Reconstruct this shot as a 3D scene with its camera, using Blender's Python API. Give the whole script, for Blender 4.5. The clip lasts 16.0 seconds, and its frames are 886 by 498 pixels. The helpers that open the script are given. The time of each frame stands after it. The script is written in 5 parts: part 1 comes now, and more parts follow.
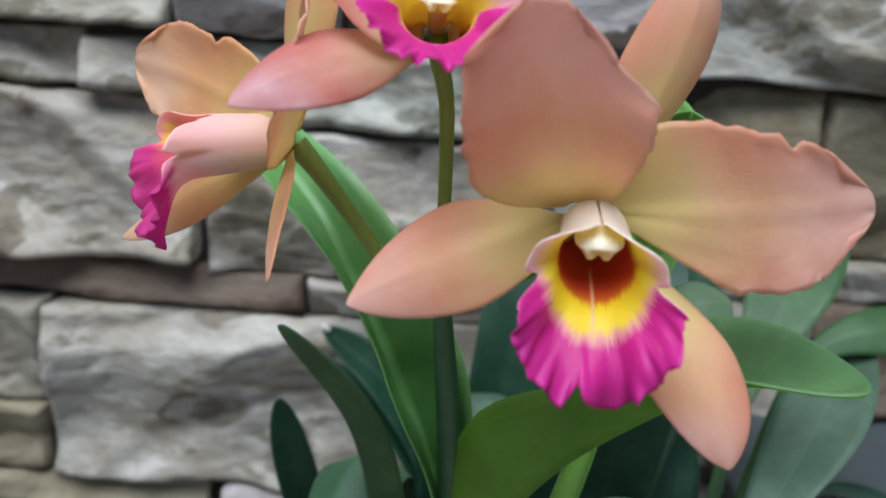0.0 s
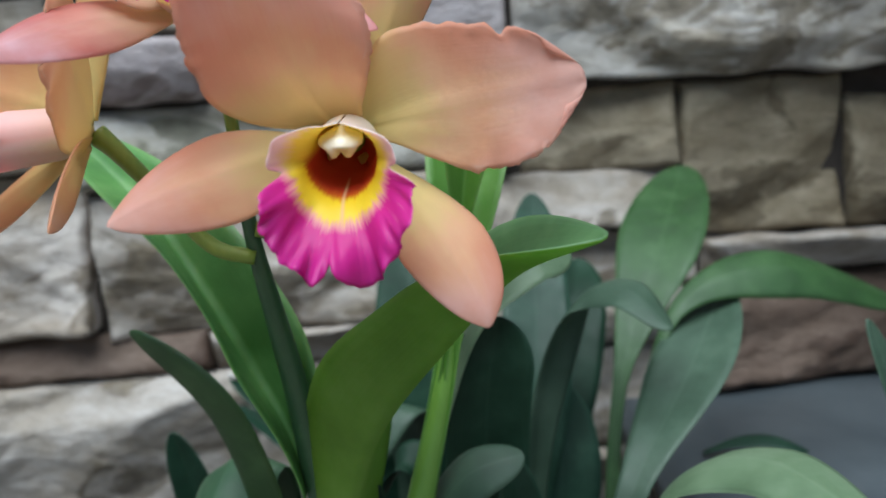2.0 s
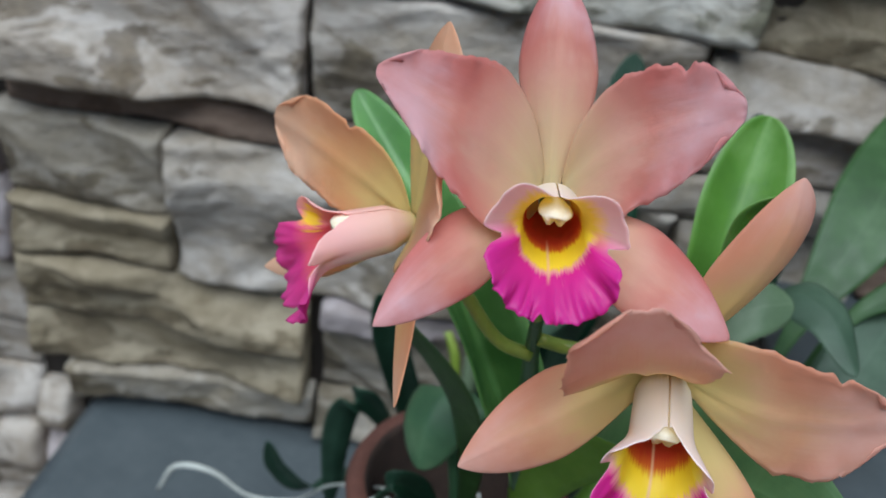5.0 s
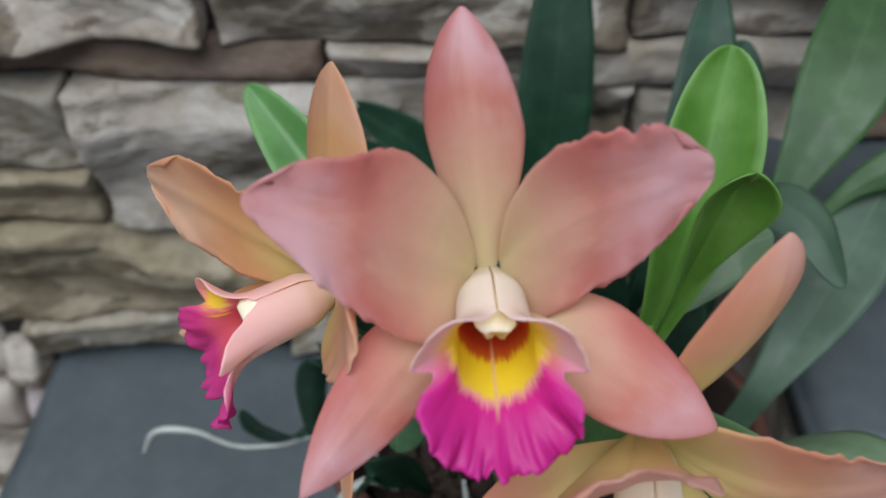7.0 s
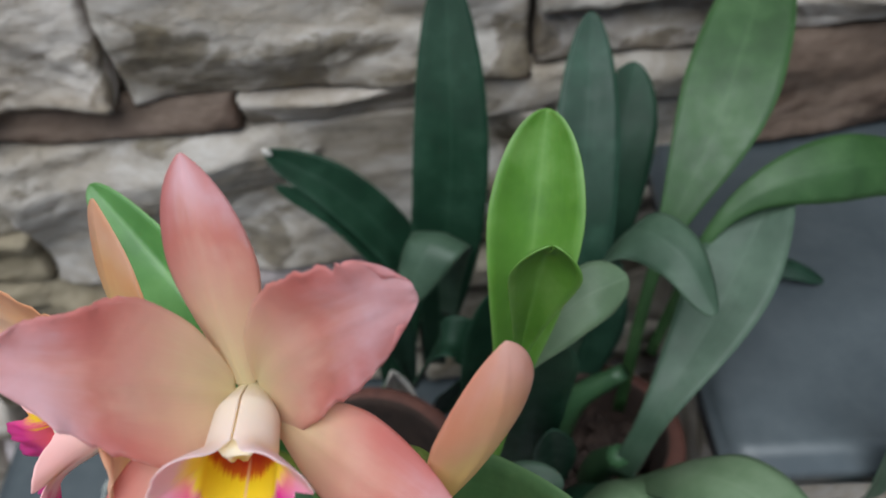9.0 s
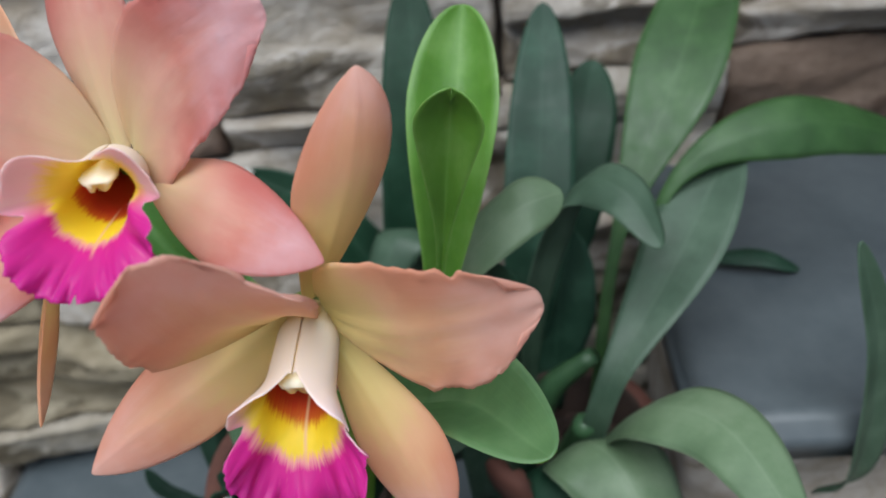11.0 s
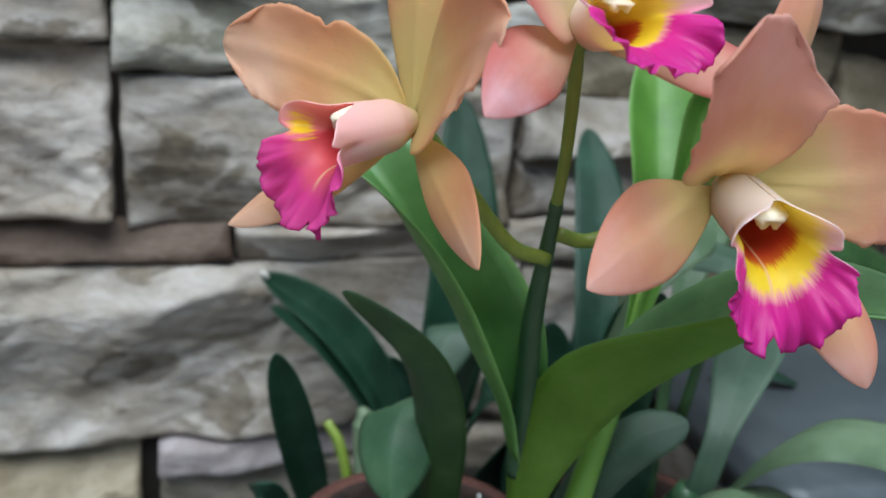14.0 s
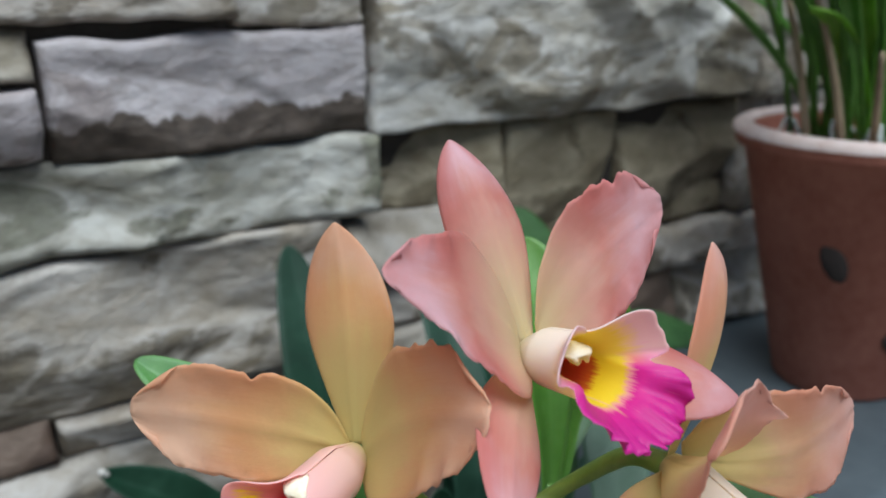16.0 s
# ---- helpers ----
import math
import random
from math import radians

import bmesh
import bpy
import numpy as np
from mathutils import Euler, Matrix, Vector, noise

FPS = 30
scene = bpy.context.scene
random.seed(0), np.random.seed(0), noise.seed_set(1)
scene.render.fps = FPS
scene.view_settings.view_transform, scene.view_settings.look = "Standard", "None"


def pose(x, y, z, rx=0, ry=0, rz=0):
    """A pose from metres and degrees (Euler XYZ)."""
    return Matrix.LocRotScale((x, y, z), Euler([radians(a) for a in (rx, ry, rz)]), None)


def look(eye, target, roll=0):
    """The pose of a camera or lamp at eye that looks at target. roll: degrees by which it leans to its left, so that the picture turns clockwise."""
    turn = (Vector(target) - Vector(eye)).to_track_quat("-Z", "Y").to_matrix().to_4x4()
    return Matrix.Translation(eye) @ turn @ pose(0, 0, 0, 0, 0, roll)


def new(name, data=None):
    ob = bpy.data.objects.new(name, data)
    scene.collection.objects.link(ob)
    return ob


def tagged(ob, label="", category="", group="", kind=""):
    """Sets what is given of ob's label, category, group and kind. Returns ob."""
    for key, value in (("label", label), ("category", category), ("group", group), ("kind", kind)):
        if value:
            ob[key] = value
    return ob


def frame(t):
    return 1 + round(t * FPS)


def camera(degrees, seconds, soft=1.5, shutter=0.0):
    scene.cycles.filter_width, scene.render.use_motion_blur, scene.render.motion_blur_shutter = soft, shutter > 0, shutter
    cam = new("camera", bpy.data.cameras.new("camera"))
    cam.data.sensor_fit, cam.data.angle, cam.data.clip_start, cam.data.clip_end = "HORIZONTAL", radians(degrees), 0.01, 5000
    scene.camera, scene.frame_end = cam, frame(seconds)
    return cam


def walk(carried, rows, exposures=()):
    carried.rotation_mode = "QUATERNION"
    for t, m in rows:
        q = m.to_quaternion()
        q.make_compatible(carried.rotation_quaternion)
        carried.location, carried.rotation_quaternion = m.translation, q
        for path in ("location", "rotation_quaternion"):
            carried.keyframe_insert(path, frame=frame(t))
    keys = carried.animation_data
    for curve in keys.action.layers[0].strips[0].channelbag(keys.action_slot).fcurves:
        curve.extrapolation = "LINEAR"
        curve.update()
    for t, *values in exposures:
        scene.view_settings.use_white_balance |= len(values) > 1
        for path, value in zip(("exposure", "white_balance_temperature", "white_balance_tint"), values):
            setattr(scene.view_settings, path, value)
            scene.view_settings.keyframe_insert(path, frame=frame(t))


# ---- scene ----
cam = camera(54.31, 16.0, 1.7)
cam.data.dof.use_dof, cam.data.dof.focus_distance, cam.data.dof.aperture_fstop = True, 0.285, 10.5
PATH = [
    (0, (0.0407, 0.0264, 0.3740), (-0.0031, 1.0024, 0.1609), 4.48),
    (0.5, (0.0686, 0.0387, 0.3428), (0.0531, 1.0206, 0.1539), 1.31),
    (1, (0.0925, 0.0348, 0.3475), (0.0943, 1.0204, 0.1784), -2.14),
    (1.5, (0.0920, 0.0129, 0.3345), (0.0895, 1.0033, 0.1964), -3.53),
    (2, (0.0983, 0.0006, 0.3259), (0.0996, 0.9942, 0.2133), -4.06),
    (2.5, (0.0813, 0.0119, 0.3703), (0.0856, 0.9991, 0.2112), -3.23),
    (2.8, (0.0568, 0.0145, 0.4085), (0.0319, 0.9923, 0.2008), -0.83),
    (3, (0.0472, 0.0111, 0.4270), (0.0039, 0.9826, 0.1936), 0.43),
    (3.5, (0.0404, 0.0137, 0.4415), (-0.0298, 0.9586, 0.1218), 5.36),
    (4, (0.0282, 0.0205, 0.4738), (-0.0629, 0.9326, 0.0742), 6.58),
    (4.5, (0.0166, 0.0176, 0.4967), (-0.0773, 0.8887, 0.0146), 8.23),
    (5, (0.0129, 0.0367, 0.5243), (-0.0690, 0.8695, -0.0231), 8.03),
    (7.5, (0.0153, 0.1487, 0.5639), (-0.0106, 0.8290, -0.1686), -1.68),
    (8, (0.0338, 0.1586, 0.5717), (-0.0067, 0.8292, -0.1691), -4.17),
    (8.5, (0.0545, 0.1442, 0.5870), (-0.0020, 0.8274, -0.1410), -5.15),
    (9, (0.0921, 0.1504, 0.5935), (0.0454, 0.8415, -0.1277), -5.11),
    (11.5, (0.1383, 0.0371, 0.4711), (0.0528, 0.8954, -0.0350), -7.39),
    (12, (0.1092, 0.0097, 0.4457), (0.0434, 0.9094, 0.0143), -5.95),
    (12.5, (0.0671, -0.0019, 0.4340), (0.0506, 0.9158, 0.0369), -2.04),
    (13, (0.0074, 0.0022, 0.4249), (0.0645, 0.9339, 0.0660), 2.35),
    (13.5, (-0.0283, 0.0056, 0.4172), (0.0872, 0.9452, 0.0949), 4.56),
    (14, (-0.0834, 0.0187, 0.3930), (0.1273, 0.9495, 0.0944), 4.19),
    (14.5, (-0.1318, 0.0494, 0.4015), (0.1775, 0.9563, 0.1156), 3.50),
    (15, (-0.1497, 0.0831, 0.4213), (0.2706, 0.9425, 0.1301), 1.91),
    (15.5, (-0.1681, 0.1032, 0.4566), (0.3137, 0.9276, 0.1595), 0.63),
    (16, (-0.1305, 0.0838, 0.4987), (0.3370, 0.9153, 0.1982), -0.41),
]
walk(cam, [(t, look(eye, target, roll)) for t, eye, target, roll in PATH], [(0, 0.33, 5550, 2), (2, 0.36, 5550, 2), (3.5, 0.18, 5550, 2), (5, 0.02, 5550, 3), (7.5, -0.14, 5800, 5), (9, -0.02, 5800, 5), (11.5, 0.22, 5800, 5), (13, 0.24, 5550, 2), (14.5, 0.28, 5550, 2), (16, 0.14, 5550, 1)])

# ---- light ----
world = bpy.data.worlds.new("sky")
scene.world = world
world.use_nodes = True
sky = world.node_tree.nodes.new("ShaderNodeTexSky")
sky.sky_type, sky.sun_disc = "NISHITA", False
sky.sun_elevation, sky.sun_rotation = radians(65), radians(192)
world.node_tree.links.new(sky.outputs[0], world.node_tree.nodes["Background"].inputs[0])
world.node_tree.nodes["Background"].inputs[1].default_value = 0.048
sun_data = bpy.data.lights.new("sun", "SUN")
sun_data.energy, sun_data.angle, sun_data.color = 4.75, radians(56), (1.0, 0.96, 0.9)
sun = new("sun", sun_data)
sun.matrix_world = look((-0.10, -0.38, 2.1), (0.1, 0.5, 0.1))

# ---- materials ----


def node(nt, kind, **values):
    n = nt.nodes.new("ShaderNode" + kind)
    for key, value in values.items():
        if key in n.inputs:
            n.inputs[key].default_value = value
    return n


def ramp(nt, source, stops):
    r = nt.nodes.new("ShaderNodeValToRGB")
    el = r.color_ramp.elements
    while len(el) < len(stops):
        el.new(0.5)
    for e, (p, c) in zip(el, stops):
        e.position, e.color = p, (*c, 1)
    nt.links.new(source, r.inputs[0])
    return r.outputs[0]


def mixed(nt, fac, a, b, blend="MIX"):
    m = nt.nodes.new("ShaderNodeMix")
    m.data_type, m.blend_type = "RGBA", blend
    for socket, v in ((m.inputs[0], fac), (m.inputs[6], a), (m.inputs[7], b)):
        if isinstance(v, (int, float)):
            socket.default_value = v
        elif isinstance(v, tuple):
            socket.default_value = (*v, 1)
        else:
            nt.links.new(v, socket)
    return m.outputs[2]


def calc(nt, op, a, b=0.0, clamp=False):
    m = nt.nodes.new("ShaderNodeMath")
    m.operation, m.use_clamp = op, clamp
    for socket, v in ((m.inputs[0], a), (m.inputs[1], b)):
        if isinstance(v, (int, float)):
            socket.default_value = v
        else:
            nt.links.new(v, socket)
    return m.outputs[0]


def noisy(nt, scale, detail=4.0, stretch=(1, 1, 1), rough=0.55, space="Object", warp=0.0):
    co = nt.nodes.new("ShaderNodeTexCoord").outputs[space]
    mp = node(nt, "Mapping")
    mp.inputs["Scale"].default_value = stretch
    nt.links.new(co, mp.inputs[0])
    t = node(nt, "TexNoise", Scale=scale, Detail=detail, Roughness=rough, Distortion=warp)
    nt.links.new(mp.outputs[0], t.inputs["Vector"])
    return t.outputs[0]


def material(name):
    m = bpy.data.materials.new(name)
    m.use_nodes = True
    nt = m.node_tree
    return m, nt, nt.nodes["Principled BSDF"]


def bumped(nt, bsdf, height, strength, distance):
    b = node(nt, "Bump", Strength=strength, Distance=distance)
    nt.links.new(height, b.inputs["Height"])
    nt.links.new(b.outputs[0], bsdf.inputs["Normal"])


def stone_material(name, dark, mid, pale, stain, split=False):
    m, nt, b = material(name)
    rnd = node(nt, "ObjectInfo").outputs["Random"]
    big = noisy(nt, 13, 4, (1, 1, 2.0), 0.55, warp=0.5)
    fine = noisy(nt, 170, 5, (1, 1, 1.4), 0.6)
    col = ramp(nt, big, [(0.30, mid), (0.48, tuple((a + c) / 2 for a, c in zip(mid, pale))), (0.64, pale)])
    # weathered skin left on the face in patches with a sharp border
    skin = noisy(nt, 10, 5, (0.8, 1, 1.7), 0.58, warp=0.9)
    skin = calc(nt, "ADD", skin, calc(nt, "MULTIPLY", calc(nt, "SUBTRACT", rnd, 0.5), 0.06))
    skin = calc(nt, "ADD", skin, calc(nt, "MULTIPLY", calc(nt, "SUBTRACT", noisy(nt, 70, 4), 0.5), 0.06))
    tone = ramp(nt, noisy(nt, 48, 5, (1, 1, 1.3), 0.6), [(0.35, dark), (0.65, stain)])
    col = mixed(nt, ramp(nt, skin, [(0.55, (0, 0, 0)), (0.59, (0.7, 0.7, 0.7)), (0.70, (0.9, 0.9, 0.9))]), col, tone)
    col = mixed(nt, 0.12, col, ramp(nt, fine, [(0.25, (0.25, 0.24, 0.23)), (0.75, (0.85, 0.84, 0.83))]), "OVERLAY")
    mott = noisy(nt, 60, 5, (1, 1, 1.5), 0.6, warp=0.5)
    col = mixed(nt, 0.55, col, ramp(nt, mott, [(0.36, (0.66, 0.63, 0.57)), (0.5, (0.9, 0.89, 0.86)), (0.64, (1.0, 1.0, 1.0))]), "MULTIPLY")
    # dark brown below a ragged level line
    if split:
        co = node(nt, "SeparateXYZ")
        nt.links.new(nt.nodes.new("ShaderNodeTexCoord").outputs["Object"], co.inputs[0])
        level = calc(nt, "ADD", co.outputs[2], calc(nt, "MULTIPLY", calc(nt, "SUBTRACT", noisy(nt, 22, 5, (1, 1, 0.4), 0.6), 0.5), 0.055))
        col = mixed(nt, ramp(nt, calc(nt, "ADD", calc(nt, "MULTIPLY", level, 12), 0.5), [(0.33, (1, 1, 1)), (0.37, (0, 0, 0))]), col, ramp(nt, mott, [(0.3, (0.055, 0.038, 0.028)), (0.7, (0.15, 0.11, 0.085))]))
    hsv = node(nt, "HueSaturation")
    nt.links.new(col, hsv.inputs["Color"])
    nt.links.new(calc(nt, "ADD", calc(nt, "MULTIPLY", rnd, 0.12), 0.50), hsv.inputs["Value"])
    nt.links.new(hsv.outputs[0], b.inputs["Base Color"])
    b.inputs["Roughness"].default_value = 0.78
    relief = calc(nt, "ADD", calc(nt, "MULTIPLY", noisy(nt, 55, 5, (0.8, 1, 1.7), 0.55, warp=0.4), 2.0), calc(nt, "MULTIPLY", fine, 0.7))
    relief = calc(nt, "ADD", relief, calc(nt, "MULTIPLY", noisy(nt, 23, 4, (0.8, 1, 1.8), 0.5, warp=0.5), 2.4))
    bumped(nt, b, relief, 0.48, 0.0030)
    return m


STONE = stone_material("stone_beige", (0.10, 0.070, 0.040), (0.425, 0.345, 0.262), (0.785, 0.712, 0.66), (0.235, 0.175, 0.102))
STONE_ROUGH = stone_material("stone_grey", (0.105, 0.078, 0.046), (0.39, 0.32, 0.238), (0.765, 0.70, 0.65), (0.225, 0.175, 0.102))
STONE_VIOLET = stone_material("stone_violet", (0.19, 0.13, 0.12), (0.46, 0.395, 0.40), (0.70, 0.62, 0.645), (0.30, 0.22, 0.20))
STONE_TWO_TONE = stone_material("stone_violet_dark_below", (0.30, 0.24, 0.235), (0.53, 0.465, 0.48), (0.72, 0.65, 0.67), (0.40, 0.33, 0.32), True)
STONE_GREEN = stone_material("stone_greenish", (0.115, 0.104, 0.062), (0.33, 0.30, 0.225), (0.78, 0.745, 0.69), (0.235, 0.232, 0.155))
STONE_BROWN = stone_material("stone_brown", (0.085, 0.050, 0.036), (0.175, 0.113, 0.080), (0.28, 0.20, 0.155), (0.14, 0.078, 0.048))
# khaki with shade in its colour, for stones under the overhang and low courses
STONE_KHAKI_SHADED = stone_material("stone_khaki_shaded", (0.098, 0.073, 0.038), (0.26, 0.205, 0.122), (0.50, 0.425, 0.305), (0.178, 0.133, 0.072))
STONE_ASH = stone_material("stone_ash", (0.15, 0.115, 0.072), (0.45, 0.39, 0.30), (0.92, 0.875, 0.845), (0.30, 0.24, 0.155))
# darker copy of the beige stone, standing in for shade on low and top-left courses
STONE_SHADED = stone_material("stone_shaded", (0.092, 0.068, 0.036), (0.275, 0.225, 0.150), (0.62, 0.56, 0.49), (0.195, 0.148, 0.078))


def plain_material(name, dark, pale, scale, rough, stretch=(1, 1, 1), bump=0.3, depth=0.001):
    m, nt, b = material(name)
    n1 = noisy(nt, scale, 5, stretch, 0.6)
    n2 = noisy(nt, scale * 7, 4, stretch, 0.6)
    mixn = calc(nt, "ADD", calc(nt, "MULTIPLY", n1, 0.65), calc(nt, "MULTIPLY", n2, 0.35))
    nt.links.new(ramp(nt, mixn, [(0.3, dark), (0.7, pale)]), b.inputs["Base Color"])
    b.inputs["Roughness"].default_value = rough
    bumped(nt, b, mixn, bump, depth)
    return m


# joint filling, coloured nearly black for the shade deep between the stones
MORTAR_SHADE = plain_material("mortar_shade", (0.014, 0.011, 0.009), (0.042, 0.032, 0.026), 40, 0.95, bump=0.8, depth=0.004)
SLATE = plain_material("slate", (0.044, 0.054, 0.062), (0.080, 0.093, 0.102), 11, 0.42, (1, 1, 1), 0.25, 0.0015)
GROUND = plain_material("ground", (0.12, 0.10, 0.08), (0.20, 0.175, 0.145), 6, 0.9, bump=0.6, depth=0.01)
# pot clay darkened in its colour for the shadow under the leaves
TERRACOTTA_SHADED = plain_material("terracotta", (0.055, 0.019, 0.013), (0.12, 0.045, 0.031), 22, 0.8, bump=0.3, depth=0.001)
LIME = plain_material("lime_bloom", (0.42, 0.29, 0.25), (0.6, 0.52, 0.5), 60, 0.85)
BARK_AND_SHADE = plain_material("bark_and_pot_shade", (0.012, 0.007, 0.005), (0.05, 0.028, 0.02), 60, 0.9, bump=0.9, depth=0.003)
ROOT = plain_material("root", (0.28, 0.29, 0.27), (0.46, 0.48, 0.45), 90, 0.75)
STEM = plain_material("stem_green", (0.12, 0.185, 0.018), (0.23, 0.30, 0.045), 60, 0.4, (1, 1, 0.3))
STEM_PALE = plain_material("stem_pale", (0.115, 0.235, 0.025), (0.175, 0.32, 0.055), 50, 0.42, (1, 1, 0.25))
STEM_DARK = plain_material("stem_dark", (0.02, 0.06, 0.025), (0.045, 0.10, 0.04), 60, 0.45, (1, 1, 0.3))
HUSK = plain_material("dry_husk", (0.3, 0.27, 0.24), (0.52, 0.5, 0.47), 80, 0.8)


def leaf_material(name, deep, base, pale, rough=0.38, glow=0.12, shine=0.5):
    m, nt, b = material(name)
    uv = nt.nodes.new("ShaderNodeTexCoord").outputs["UV"]
    sep = node(nt, "SeparateXYZ")
    nt.links.new(uv, sep.inputs[0])
    v = sep.outputs[1]
    rib = calc(nt, "MULTIPLY", calc(nt, "ABSOLUTE", calc(nt, "SUBTRACT", v, 0.5)), 2)
    veins = noisy(nt, 5, 3, (0.5, 30, 1), 0.5, "UV")
    blotch = noisy(nt, 35, 4, (1, 1, 1), 0.6)
    col = ramp(nt, blotch, [(0.3, deep), (0.5, base), (0.75, pale)])
    col = mixed(nt, 0.2, col, ramp(nt, veins, [(0.3, deep), (0.7, pale)]))
    col = mixed(nt, ramp(nt, rib, [(0.0, (0.35, 0.35, 0.35)), (0.07, (0, 0, 0)), (0.93, (0, 0, 0)), (1.0, (0.75, 0.75, 0.75))]), col, pale)
    nt.links.new(col, b.inputs["Base Color"])
    nt.links.new(ramp(nt, noisy(nt, 90, 5), [(0.3, (rough - 0.06,) * 3), (0.75, (rough + 0.14,) * 3)]), b.inputs["Roughness"])
    b.inputs["Specular IOR Level"].default_value = shine
    bumped(nt, b, calc(nt, "ADD", veins, calc(nt, "MULTIPLY", blotch, 0.6)), 0.25, 0.0008)
    t = node(nt, "BsdfTranslucent")
    nt.links.new(col, t.inputs[0])
    mx = node(nt, "MixShader", Fac=glow)
    out = nt.nodes["Material Output"]
    nt.links.new(b.outputs[0], mx.inputs[1])
    nt.links.new(t.outputs[0], mx.inputs[2])
    nt.links.new(mx.outputs[0], out.inputs[0])
    return m


LEAF = leaf_material("leaf_green", (0.17, 0.32, 0.020), (0.22, 0.40, 0.034), (0.28, 0.46, 0.07), 0.50, 0.58, 0.9)
# upper face of the arching leaf, its pale sky sheen mixed into the green
LEAF_SKY_SHEEN = leaf_material("leaf_sky_sheen", (0.11, 0.235, 0.085), (0.165, 0.315, 0.125), (0.26, 0.42, 0.20), 0.45, 0.58, 0.9)
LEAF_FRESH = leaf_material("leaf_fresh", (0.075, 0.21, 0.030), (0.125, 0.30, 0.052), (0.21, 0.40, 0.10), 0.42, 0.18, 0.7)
# darker copy of LEAF_FRESH: shade inside the fold, put into the colour
LEAF_INNER_SHADE = leaf_material("leaf_inner_shade", (0.055, 0.160, 0.030), (0.090, 0.230, 0.050), (0.16, 0.33, 0.09), 0.42, 0.18, 0.7)
LEAF_MID = leaf_material("leaf_mid_green", (0.015, 0.043, 0.010), (0.026, 0.070, 0.017), (0.052, 0.112, 0.035), 0.48)
LEAF_MINT = leaf_material("leaf_mint", (0.033, 0.090, 0.039), (0.057, 0.135, 0.060), (0.108, 0.20, 0.10), 0.46)
LEAF_OLIVE = leaf_material("leaf_olive", (0.016, 0.045, 0.010), (0.028, 0.070, 0.016), (0.065, 0.13, 0.04), 0.42)
LEAF_YOUNG = leaf_material("leaf_young", (0.058, 0.155, 0.012), (0.090, 0.22, 0.022), (0.165, 0.31, 0.07), 0.40, 0.22)
# these two greens are darkened to hold the deep shade among the leaves
LEAF_SHADED = leaf_material("leaf_shaded", (0.005, 0.020, 0.010), (0.009, 0.031, 0.016), (0.022, 0.055, 0.033), 0.46, 0.03, 0.22)
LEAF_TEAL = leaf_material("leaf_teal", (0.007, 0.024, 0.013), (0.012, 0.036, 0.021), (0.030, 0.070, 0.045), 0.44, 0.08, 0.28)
LEAF_PALE = leaf_material("leaf_pale", (0.075, 0.125, 0.062), (0.12, 0.185, 0.098), (0.185, 0.25, 0.155), 0.42, 0.18, 0.5)
LEAF_GREY = leaf_material("leaf_grey", (0.021, 0.046, 0.025), (0.037, 0.072, 0.043), (0.074, 0.120, 0.078), 0.5, 0.12)


